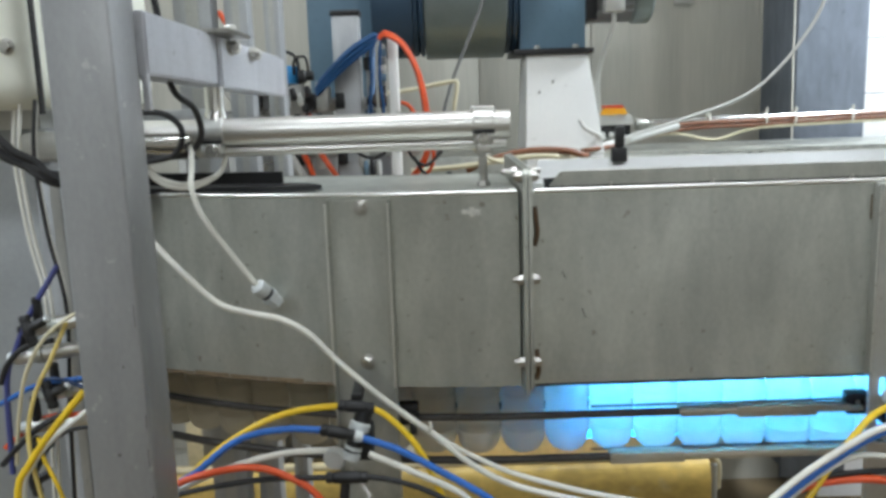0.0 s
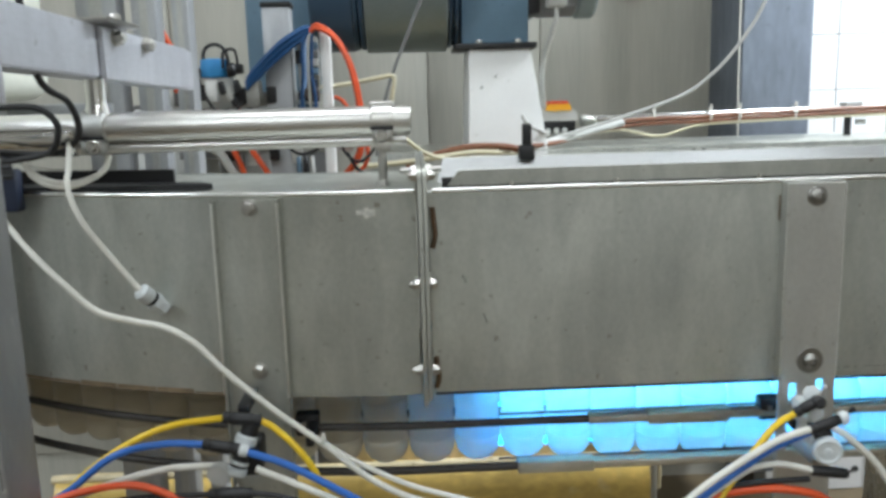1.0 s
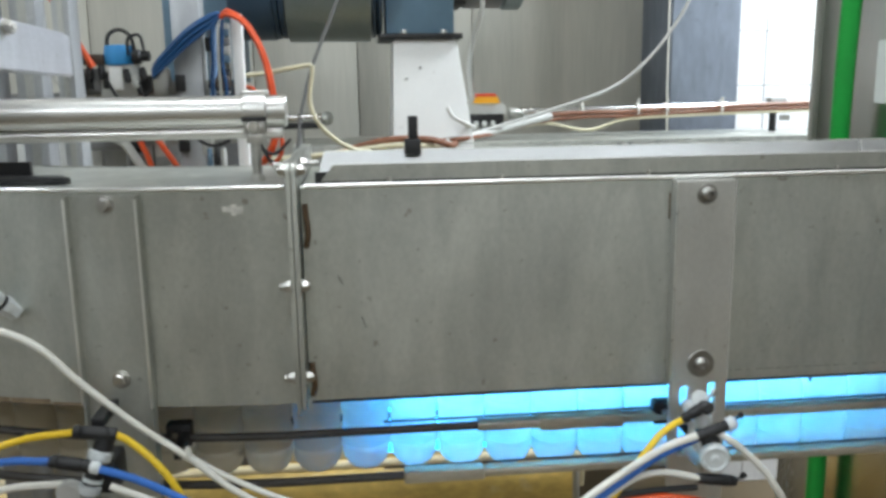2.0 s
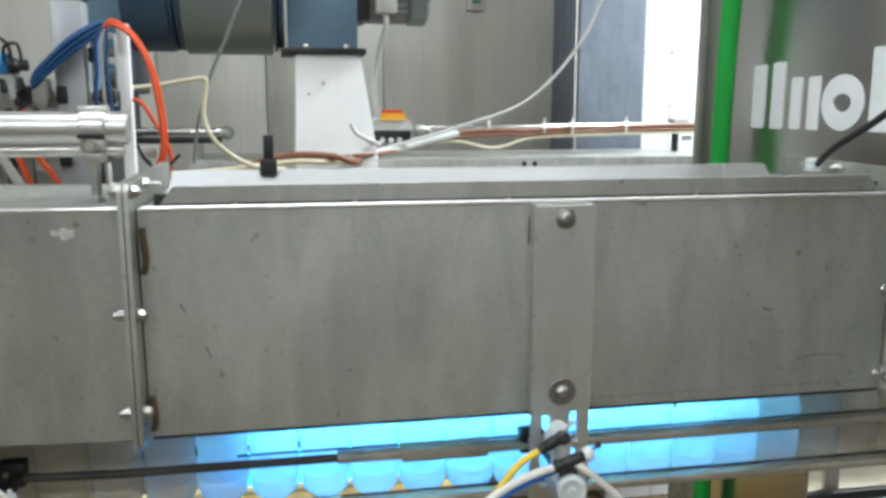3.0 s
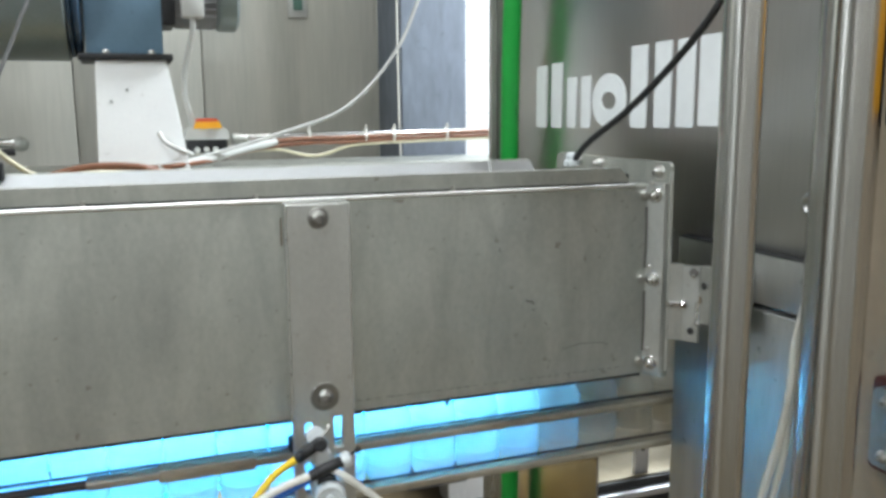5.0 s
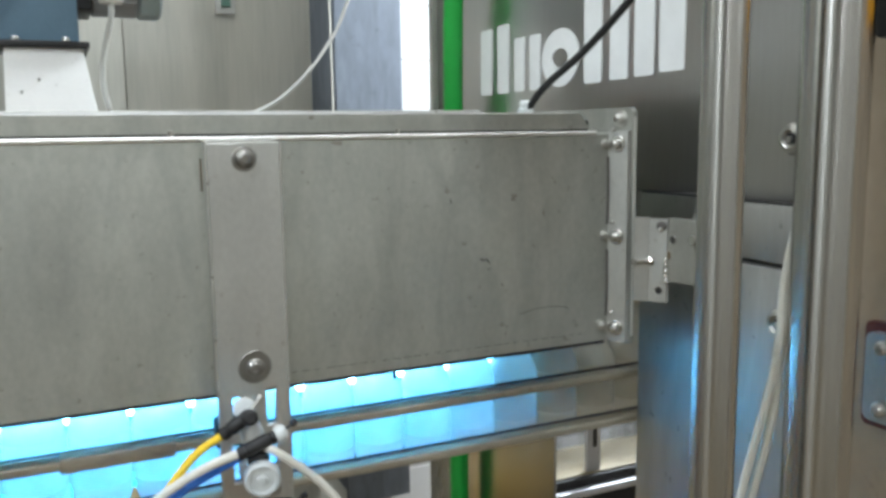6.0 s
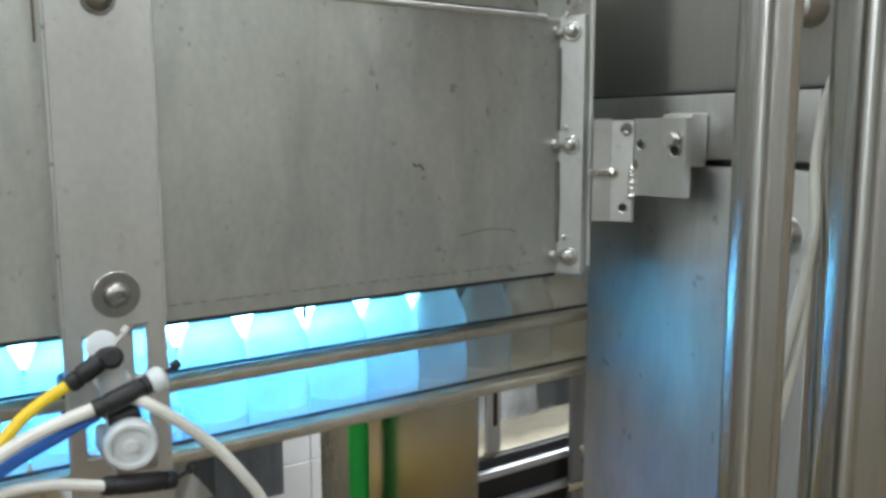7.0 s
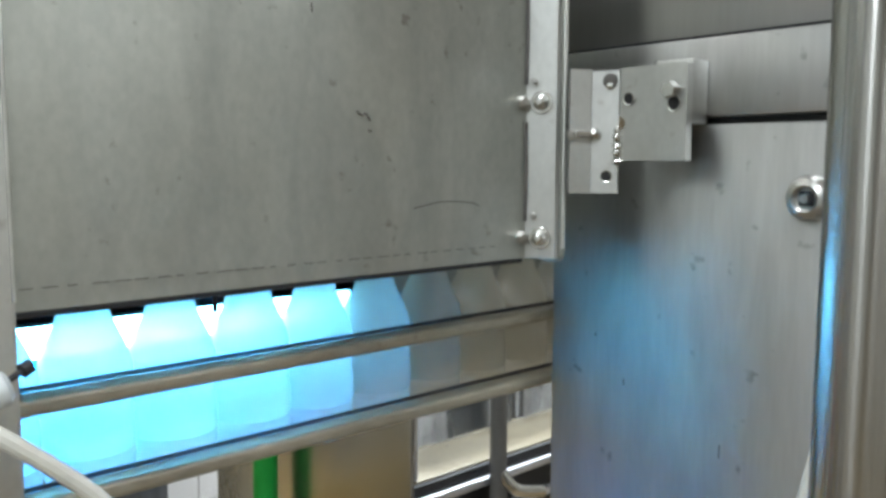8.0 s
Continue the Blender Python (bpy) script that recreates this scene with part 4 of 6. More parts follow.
hose_thing("white_cable", "long slack white cable across the duct front", "cable", [(-0.33, 0.9, 1.36), (-0.29, 0.885, 1.315), (-0.262, 0.872, 1.285), (-0.232, 0.866, 1.254), (-0.2, 0.864, 1.224), (-0.165, 0.862, 1.213), (-0.136, 0.862, 1.206), (-0.107, 0.86, 1.189), (-0.079, 0.859, 1.159), (-0.033, 0.857, 1.117), (0.014, 0.857, 1.079), (0.055, 0.857, 1.043), (0.097, 0.857, 1.018), (0.146, 0.856, 1.003), (0.2, 0.855, 0.99), (0.3, 0.85, 0.97)], 0.0033, WHITE_HOSE, seg=14)
hose_thing("white_cable", "second white cable lying against the long one", "cable", [(0.008, 0.863, 1.083), (0.03, 0.863, 1.066), (0.06, 0.8645, 1.047), (0.1, 0.8645, 1.027), (0.15, 0.863, 1.011), (0.2, 0.862, 0.998), (0.3, 0.858, 0.98)], 0.0028, WHITE_HOSE, seg=12)
tie = bmesh.new()
lathe(tie, [(0.0056, 0), (0.0056, 0.003), (0.0052, 0.003), (0.0052, 0)], (0.0115, 0.8575, 1.083), (0.013, 0.8575, 1.0815), 14, False)
box(tie, 0.0135, 0.0165, 0.850, 0.853, 1.081, 1.0925, 0.0006)
tagged(part("cable_tie", tie, WHITE_HOSE), "white plastic cable tie round the long cable", "cable tie")

# hoses at the bend's valve block
hose_thing("yellow_hose", "thin yellow air hose", "hose", [(-0.34, 0.80, 0.93), (-0.30, 0.815, 0.985), (-0.259, 0.825, 1.026), (-0.214, 0.83, 1.07), (-0.165, 0.83, 1.102), (-0.123, 0.83, 1.117), (-0.074, 0.83, 1.122)], 0.0034, YELLOW, "air hoses")
hose_thing("yellow_hose", "thin yellow air hose", "hose", [(-0.043, 0.832, 1.117), (-0.03, 0.83, 1.11), (-0.011, 0.828, 1.092), (0.006, 0.827, 1.068), (0.019, 0.826, 1.037), (0.03, 0.825, 1.005), (0.045, 0.82, 0.93)], 0.0034, YELLOW, "air hoses")
hose_thing("blue_hose", "thin blue air hose", "hose", [(-0.32, 0.80, 0.97), (-0.285, 0.805, 1.015), (-0.251, 0.81, 1.045), (-0.221, 0.81, 1.064), (-0.178, 0.81, 1.096), (-0.132, 0.81, 1.106), (-0.09, 0.812, 1.103)], 0.0036, BLUE, "air hoses")
hose_thing("blue_hose", "thin blue air hose", "hose", [(-0.063, 0.812, 1.097), (-0.02, 0.81, 1.082), (0.025, 0.81, 1.056), (0.076, 0.81, 1.023), (0.12, 0.808, 0.985), (0.17, 0.8, 0.93)], 0.0036, BLUE, "air hoses")
hose_thing("white_hose", "thin milky white air hose", "hose", [(-0.33, 0.81, 0.97), (-0.29, 0.815, 1.01), (-0.249, 0.82, 1.038), (-0.195, 0.82, 1.061), (-0.136, 0.82, 1.076), (-0.082, 0.822, 1.077)], 0.0034, WHITE_HOSE, "air hoses")
hose_thing("white_hose", "thin milky white air hose", "hose", [(-0.048, 0.822, 1.072), (-0.01, 0.82, 1.055), (0.036, 0.82, 1.032), (0.053, 0.82, 1.019), (0.09, 0.815, 0.98), (0.12, 0.81, 0.93)], 0.0034, WHITE_HOSE, "air hoses")
hose_thing("red_hose", "thin orange-red air hose", "hose", [(-0.33, 0.79, 0.97), (-0.29, 0.795, 1.02), (-0.247, 0.8, 1.051), (-0.212, 0.8, 1.065), (-0.161, 0.8, 1.071), (-0.122, 0.8, 1.057), (-0.098, 0.8, 1.037), (-0.07, 0.8, 0.99)], 0.0036, RED, "air hoses")
hose_thing("black_hose", "thin black air hose", "hose", [(-0.34, 0.79, 0.98), (-0.29, 0.795, 1.02), (-0.248, 0.8, 1.042), (-0.162, 0.8, 1.057), (-0.085, 0.802, 1.057)], 0.003, RUBBER, "air hoses")
hose_thing("black_hose", "thin black air hose", "hose", [(-0.052, 0.802, 1.057), (-0.02, 0.8, 1.052), (0.019, 0.8, 1.036), (0.06, 0.8, 1.005), (0.1, 0.79, 0.94)], 0.003, RUBBER, "air hoses")


def fitting(bm, p, q, r=0.0062):
    """Push-in fitting between two hose ends, with collars."""
    p, q = Vector(p), Vector(q)
    h = (q - p).length
    return lathe(bm, [(r * 0.8, 0), (r * 0.95, 0.002), (r * 0.95, 0.006), (r * 0.8, 0.0065), (r, 0.0085), (r, h - 0.0085), (r * 0.8, h - 0.0065), (r * 0.95, h - 0.006), (r * 0.95, h - 0.002), (r * 0.8, h)], p, q, 16)


def stem(bm, p, q):
    p, q = Vector(p), Vector(q)
    lathe(bm, [(0.0013, 0), (0.0013, (q - p).length - 0.004), (0.0028, (q - p).length - 0.0038), (0.0028, (q - p).length)], p, q, 10)
    return bm


vb = thing("valve_block", "black and clear pneumatic fittings on the bend strap", "valve")
part("elbow", fitting(bmesh.new(), (-0.078, 0.83, 1.1225), (-0.041, 0.832, 1.117)), BLACK, vb, "black elbow fitting")
part("tee", fitting(bmesh.new(), (-0.094, 0.812, 1.104), (-0.06, 0.812, 1.0965)), BLACK, vb, "black tee fitting")
part("tee", fitting(bmesh.new(), (-0.09, 0.802, 1.057), (-0.048, 0.802, 1.056)), BLACK, vb, "black tee fitting")
part("body", lathe(bmesh.new(), [(0.006, 0), (0.0085, 0.003), (0.0085, 0.016), (0.007, 0.018), (0.007, 0.03), (0.0085, 0.032), (0.0085, 0.05), (0.006, 0.053)], (-0.05, 0.835, 1.118), (-0.072, 0.822, 1.055), 16), BLACK, vb, "black valve body")
for f in (0.3, 0.62):
    part("ring", cyl(bmesh.new(), (-0.05 - 0.022 * f, 0.835 - 0.013 * f, 1.118 - 0.063 * f), (-0.0512 - 0.022 * f, 0.8343 - 0.013 * f, 1.1147 - 0.063 * f), 0.0092, 16), CLEAR_PLASTIC, vb, "clear plastic ring")
part("knob", lathe(bmesh.new(), [(0.0105, 0), (0.0118, 0.002), (0.0118, 0.008), (0.0105, 0.01), (0.004, 0.0095)], (-0.082, 0.825, 1.07), (-0.086, 0.79, 1.065), 24), GREY_PLASTIC, vb, "ribbed pale knob")
part("collar", lathe(bmesh.new(), [(0.0088, 0), (0.0108, 0.001), (0.0108, 0.008), (0.0092, 0.01)], (-0.0555, 0.8305, 1.1035), (-0.0625, 0.826, 1.084), 20), CLEAR_PLASTIC, vb, "clear plastic collar")
part("collar", lathe(bmesh.new(), [(0.0088, 0), (0.0105, 0.001), (0.0105, 0.006), (0.009, 0.008)], (-0.066, 0.8235, 1.074), (-0.073, 0.819, 1.054), 20), CLEAR_PLASTIC, vb, "clear plastic collar")
part("nozzle", lathe(bmesh.new(), [(0.0048, 0), (0.0058, 0.001), (0.0058, 0.007), (0.0042, 0.009)], (-0.0605, 0.812, 1.0965), (-0.05, 0.812, 1.094), 14), CLEAR_PLASTIC, vb)
part("outlet", cyl(bmesh.new(), (-0.071, 0.81, 1.055), (-0.075, 0.806, 1.02), 0.0052, 14, 0.001), BLACK, vb)
part("socket", boxed(-0.07, -0.045, 0.83, 0.868, 1.06, 1.092, 0.004), BLACK, vb)
part("clip", boxed(-0.066, -0.054, 0.84, 0.89, 1.12, 1.13, 0.002), BLACK, vb)
part("stem", stem(bmesh.new(), (-0.066, 0.815, 1.06), (-0.046, 0.80, 1.036)), BOLT, vb)
rail_holder(-0.013, 0.945, 1.066)

# valve block and hoses on the straight duct's strap
v2 = thing("valve_block", "black and clear pneumatic fittings on the straight duct strap", "valve")
part("elbow", fitting(bmesh.new(), (0.479, 0.818, 1.107), (0.5, 0.814, 1.122), 0.0054), BLACK, v2, "black elbow fitting")
part("elbow", lathe(bmesh.new(), [(0.004, 0), (0.0062, 0.002), (0.0062, 0.018), (0.005, 0.02)], (0.499, 0.808, 1.121), (0.506, 0.86, 1.108), 16), BLACK, v2, "black elbow fitting")
part("cap", lathe(bmesh.new(), [(0.0068, 0), (0.0086, 0.0005), (0.0086, 0.003), (0.0068, 0.0035)], (0.4975, 0.8215, 1.1245), (0.502, 0.86, 1.113), 20), CLEAR_PLASTIC, v2, "clear plastic ring")
part("tee", fitting(bmesh.new(), (0.487, 0.802, 1.096), (0.519, 0.805, 1.1055), 0.0054), BLACK, v2, "black tee fitting")
part("collar", lathe(bmesh.new(), [(0.0062, 0), (0.007, 0.002), (0.007, 0.007), (0.005, 0.009)], (0.5165, 0.805, 1.1045), (0.53, 0.806, 1.1085), 16), CLEAR_PLASTIC, v2)
part("stem", stem(bmesh.new(), (0.522, 0.808, 1.106), (0.5345, 0.812, 1.1115)), RUBBER, v2)
part("stem", stem(bmesh.new(), (0.502, 0.82, 1.123), (0.5115, 0.822, 1.1325)), BOLT, v2)
part("body", lathe(bmesh.new(), [(0.005, 0), (0.0075, 0.002), (0.0075, 0.02), (0.006, 0.022), (0.006, 0.03), (0.0075, 0.032), (0.0075, 0.058), (0.005, 0.06)], (0.501, 0.828, 1.116), (0.508, 0.812, 1.044), 16), GREY_PLASTIC, v2, "grey plastic valve body")
part("nut", lathe(bmesh.new(), [(0.0085, 0), (0.0085, 0.008), (0.0075, 0.009)], (0.503, 0.823, 1.095), (0.5045, 0.8195, 1.08), 6), BLACK, v2)
part("plug", cyl(bmesh.new(), (0.496, 0.812, 1.086), (0.512, 0.81, 1.089), 0.005, 12, 0.001), BLACK, v2)
part("knob", lathe(bmesh.new(), [(0.0125, 0), (0.0138, 0.002), (0.0138, 0.008), (0.0125, 0.0105), (0.0105, 0.0105), (0.0095, 0.0085), (0.004, 0.0085), (0.003, 0.0105)], (0.5055, 0.806, 1.0755), (0.492, 0.74, 1.07), 28), CLEAR_PLASTIC, v2, "round pale plastic knob")
part("tee", fitting(bmesh.new(), (0.489, 0.80, 1.0555), (0.528, 0.806, 1.0475), 0.0054), BLACK, v2, "black tee fitting")
part("stem", stem(bmesh.new(), (0.528, 0.806, 1.0475), (0.5405, 0.812, 1.05)), RUBBER, v2)
part("socket", boxed(0.5, 0.524, 0.82, 0.8712, 1.05, 1.066, 0.003), STEEL_DULL, v2)
part("socket", boxed(0.499, 0.513, 0.825, 0.8712, 1.092, 1.106, 0.003), CLEAR_PLASTIC, v2)
hose_thing("yellow_hose", "thin yellow air hose", "hose", [(0.33, 0.78, 0.93), (0.37, 0.79, 0.99), (0.41, 0.80, 1.045), (0.446, 0.81, 1.086), (0.462, 0.815, 1.099), (0.481, 0.818, 1.108)], 0.0033, YELLOW, "air hoses")
hose_thing("white_hose", "milky white air hose", "hose", [(0.27, 0.76, 0.96), (0.31, 0.77, 1.0), (0.352, 0.78, 1.032), (0.39, 0.79, 1.055), (0.44, 0.797, 1.082), (0.464, 0.8, 1.0915), (0.489, 0.802, 1.0975)], 0.0035, WHITE_HOSE, "air hoses")
hose_thing("blue_hose", "thin blue air hose", "hose", [(0.275, 0.767, 0.945), (0.315, 0.777, 0.987), (0.355, 0.786, 1.02), (0.393, 0.795, 1.044), (0.441, 0.803, 1.072), (0.464, 0.806, 1.082), (0.49, 0.807, 1.092)], 0.0032, BLUE, "air hoses")
hose_thing("white_hose", "milky white air hose", "hose", [(0.34, 0.79, 0.99), (0.38, 0.795, 1.03), (0.42, 0.80, 1.055), (0.442, 0.8, 1.063), (0.464, 0.8, 1.0625), (0.49, 0.80, 1.0555)], 0.0031, WHITE_HOSE, "air hoses")
hose_thing("white_hose", "milky white air hose", "hose", [(0.507, 0.806, 1.0985), (0.514, 0.8, 1.0955), (0.526, 0.798, 1.086), (0.548, 0.798, 1.065), (0.564, 0.798, 1.044), (0.577, 0.8, 1.022), (0.588, 0.8, 0.985), (0.592, 0.8, 0.93)], 0.0033, WHITE_HOSE, "air hoses")
hose_thing("red_hose", "thin orange-red air hose", "hose", [(0.34, 0.80, 0.98), (0.365, 0.80, 1.015), (0.39, 0.8, 1.032), (0.426, 0.8, 1.038), (0.465, 0.8, 1.037), (0.51, 0.805, 1.02), (0.54, 0.81, 0.97)], 0.0042, RED, "air hoses")
hose_thing("black_hose", "thin black air hose", "hose", [(0.35, 0.80, 0.99), (0.375, 0.80, 1.025), (0.40, 0.8, 1.04), (0.44, 0.8, 1.0455), (0.49, 0.805, 1.044)], 0.003, RUBBER, "air hoses")

# ---- aluminium frame at the bend ----
fp = thing("frame_post", "square satin steel machine frame post", "post")
part("profile", boxed(-0.277, -0.2225, 0.70, 0.757, FZ + 0.02, 2.4, 0.0028, 3), POST_STEEL, fp)
for sx, sz, dx, dz in ((-0.2255, 1.155, 0.0006, 0.012), (-0.2262, 1.118, 0.0005, 0.018), (-0.2258, 1.085, 0.0006, 0.008), (-0.252, 1.13, 0.002, 0.003), (-0.2405, 1.21, 0.0012, 0.002), (-0.2265, 1.245, 0.0004, 0.02)):
    part("scuff", boxed(sx, sx + dx, 0.6996, 0.7001, sz, sz + dz), MARK, fp, "dark scuff")
part("foot_plate", boxed(-0.31, -0.18, 0.67, 0.77, FZ, FZ + 0.0195, 0.003), STEEL_DULL, fp)


def skew_bar(bm, a, b, width, height):
    """Rectangular bar from a to b; a and b are the middle of its bottom edge."""
    a, b = Vector(a), Vector(b)
    d = (b - a).normalized()
    side = Vector((d.y, -d.x, 0)).normalized() * (width / 2)
    up = Vector((0, 0, height))
    rings = [[bm.verts.new(p + o) for o in (-side, side, side + up, -side + up)] for p in (a, b)]
    ring_faces(bm, rings)
    bmesh.ops.bevel(bm, geom=list(bm.edges), offset=0.002, segments=2, affect="EDGES")
    return bm


bmx = thing("frame_beam", "aluminium cross beam bolted to the frame post", "beam")
part("profile", skew_bar(bmesh.new(), (-0.2320, 0.758, 1.4551), (-0.2165, 1.29, 1.4415), 0.035, 0.055), BEAM, bmx)
part("end_strip", boxed(-0.2222, -0.2165, 0.758, 0.766, 1.425, 1.49, 0.001), BEAM, bmx)
part("clamp_plate", skew_bar(bmesh.new(), (-0.215, 0.935, 1.5055), (-0.212, 1.03, 1.5035), 0.06, 0.004), BOLT, bmx, "bright clamp plate")
part("side_plate", skew_bar(bmesh.new(), (-0.2055, 0.962, 1.4475), (-0.1965, 1.288, 1.4385), 0.005, 0.055), BEAM, bmx)
for yy, zz in ((0.995, 1.4925), (1.09, 1.4905)):
    part("bolt", hex_bolt(bmesh.new(), (-0.2 + (yy - 0.995) * 0.03, yy, zz), (1, -0.3, 0), 0.0075, 0.008, 0.009, 0.004), BOLT, bmx)
part("bolt", hex_bolt(bmesh.new(), (-0.2, 1.0, 1.5082), (0, 0, 1), 0.007, 0.008, 0.009), BOLT, bmx)


def frame_upright(x0, x1, y0, y1, z0, z1):
    t = thing("frame_upright", "grey aluminium machine upright behind the bend", "post", "machine uprights")
    part("profile", boxed(x0, x1, y0, y1, z0 + 0.0125, z1, 0.002), ALU, t)
    w = (x1 - x0) * 0.16
    part("groove", boxed((x0 + x1) / 2 - w, (x0 + x1) / 2 + w, y0 - 0.0012, y0 - 0.0002, z0 + 0.02, z1 - 0.002), STEEL_DULL, t, "dull grey groove strip")
    part("foot", boxed(x0 - 0.012, x1 + 0.012, y0 - 0.012, y1 + 0.012, z0, z0 + 0.012, 0.002), STEEL_DULL, t)


frame_upright(-0.229, -0.205, 1.33, 1.37, FZ, 2.4)
frame_upright(-0.296, -0.26, 1.36, 1.4, FZ, 2.4)
frame_upright(-0.366, -0.308, 1.33, 1.37, FZ, 2.4)
frame_upright(-0.404, -0.374, 0.93, 0.958, FZ, 1.365)
fx = thing("frame_rail", "grey aluminium rail behind the bend", "beam")
part("profile", boxed(-0.9, -0.31, 1.25, 1.29, 1.40, 1.425, 0.002), ALU, fx)

# pneumatic cylinder on the beam
pc = thing("air_cylinder", "polished twin-tube pneumatic cylinder above the duct", "cylinder")
part("tube", cyl(bmesh.new(), (-0.34, 0.957, 1.3985), (0.1135, 0.957, 1.3975), 0.0156, 40, 0.001), TUBE, pc)
part("tube", cyl(bmesh.new(), (-0.25, 0.957, 1.3768), (0.109, 0.957, 1.3772), 0.0062, 28, 0.001), TUBE, pc)
part("head", cyl(bmesh.new(), (-0.34, 0.958, 1.389), (-0.236, 0.958, 1.389), 0.0195, 32, 0.002), CHROME, pc)
part("end_cap", lathe(bmesh.new(), [(0.006, 0), (0.0145, 0.006), (0.0165, 0.014), (0.0165, 0.0935)], (-0.434, 0.957, 1.389), (0, 0.957, 1.389), 24), GREY_PLASTIC, pc, "grey plastic end cap")
ck = part("clamp", cyl(bmesh.new(), (0.0715, 0.957, 1.3978), (0.0945, 0.957, 1.3978), 0.0186, 36, 0.001), TUBE, pc, "bright steel ring clamp")
part("saddle", boxed(0.07, 0.096, 0.9475, 0.9665, 1.4105, 1.4185, 0.002), TUBE, ck)
part("slot", boxed(0.0712, 0.0948, 0.9365, 0.9395, 1.3885, 1.3925), BLACK, ck)
part("jaw", boxed(0.0725, 0.0935, 0.9385, 0.9645, 1.3765, 1.3882, 0.002), BOLT, ck)
part("jaw", boxed(0.0745, 0.0915, 0.9405, 0.9625, 1.3665, 1.3762, 0.002), BOLT, ck)
part("screw", hex_bolt(bmesh.new(), (0.0825, 0.9383, 1.3825), (0, -1, 0), 0.005, 0.005, 0.0065), CHROME, ck)
part("stud", cyl(bmesh.new(), (0.082, 0.951, 1.3285), (0.082, 0.951, 1.3664), 0.0048, 16), BOLT, pc)
part("stud_nut", lathe(bmesh.new(), [(0.0075, 0), (0.0075, 0.005), (0.0068, 0.006)], (0.082, 0.951, 1.3291), (0.082, 0.951, 2), 6), BOLT, pc)
cl = part("clamp", cyl(bmesh.new(), (-0.2285, 0.957, 1.3985), (-0.203, 0.957, 1.3985), 0.0192, 36, 0.0015), STEEL_DULL, pc, "dull steel ring clamp")
part("jaw", boxed(-0.2275, -0.204, 0.9365, 0.964, 1.3725, 1.3868, 0.003), STEEL_DULL, cl)
part("slot", boxed(-0.2282, -0.2033, 0.9355, 0.9395, 1.3872, 1.3902), BLACK, cl)
part("screw", hex_bolt(bmesh.new(), (-0.2145, 0.9363, 1.3795), (0, -1, 0), 0.005, 0.006, 0.0075), CHROME, cl)
part("hanger", lathe(bmesh.new(), [(0.0135, 0), (0.0118, 0.006), (0.0105, 0.01), (0.0105, 0.036)], (-0.2135, 0.957, 1.413), (-0.2135, 0.957, 2), 24), CHROME, pc, "short round hanger tube")
for pts in ([(-0.242, 0.8, 1.62), (-0.232, 0.84, 1.53), (-0.2295, 0.86, 1.45), (-0.2195, 0.9, 1.425), (-0.2225, 0.925, 1.395), (-0.243, 0.93, 1.377), (-0.28, 0.93, 1.375), (-0.33, 0.9, 1.385)],
            [(-0.33, 0.925, 1.42), (-0.27, 0.92, 1.423), (-0.247, 0.92, 1.413), (-0.241, 0.92, 1.397), (-0.255, 0.925, 1.376), (-0.3, 0.92, 1.368)]):
    hose_thing("black_cable", "black cable looped round the cylinder head", "cable", pts, 0.0033, RUBBER, "cylinder cables")
for k in range(2):
    hose_thing("white_cable", "white cable hanging in a loop under the cylinder", "cable", [(-0.3, 0.96, 1.375), (-0.285, 0.955, 1.352 - 0.004 * k), (-0.25, 0.95, 1.342 - 0.004 * k), (-0.215, 0.955, 1.352), (-0.205, 0.96, 1.375)], 0.003, WHITE_HOSE, "loops under the cylinder")
pl = thing("cable_tray", "black plastic tray lying on the bend", "tray")
part("base", prism(bmesh.new(), [(-0.34, 0.975), (-0.1, 0.955), (-0.12, 0.985), (-0.36, 1.03)], 1.3305, 1.3365, "z"), BLACK, pl)
part("rim", prism(bmesh.new(), [(-0.36, 1.032), (-0.15, 0.99), (-0.15, 0.996), (-0.36, 1.04)], 1.3305, 1.35, "z"), BLACK, pl)

part("sensor", boxed(-0.328, -0.306, 0.956, 0.976, 1.312, 1.358, 0.004), mat("dark_navy_plastic", (0.02, 0.03, 0.06), 0.4), pl, "dark navy sensor")

# beige machine cover, cables and cylinders left of the post
cv = thing("machine_cover", "beige rounded machine cover beside the frame post", "cover")
part("shell", boxed(-0.95, -0.3722, 0.885, 1.25, 1.43, 2.1, 0.03, 5), BEIGE, cv)
part("edge_trim", boxed(-0.372, -0.3696, 0.88, 0.89, 1.425, 2.1, 0.0005), RUBBER, cv, "black rubber edge trim")
part("screw", hex_bolt(bmesh.new(), (-0.3995, 0.8845, 1.4935), (0, -1, 0), 0.006, 0.005, 0.008), BOLT, cv)
part("bracket", boxed(-0.9, -0.42, 0.98, 1.2, 1.409, 1.4298), STEEL_DULL, cv)
part("leg", boxed(-0.86, -0.8, 1.0, 1.06, FZ, 1.4088), ALU, cv)
pn = thing("side_guard", "blue-grey painted guard sheet under the cover", "panel")
part("sheet", boxed(-0.8, -0.405, 0.985, 0.988, 0.9, 1.408, 0.001), mat("blue_grey_sheet", (0.33, 0.345, 0.35), 0.5, 0.4), pn)
part("rib", boxed(-0.425, -0.405, 0.96, 0.9845, FZ, 1.408, 0.002), ALU, pn)
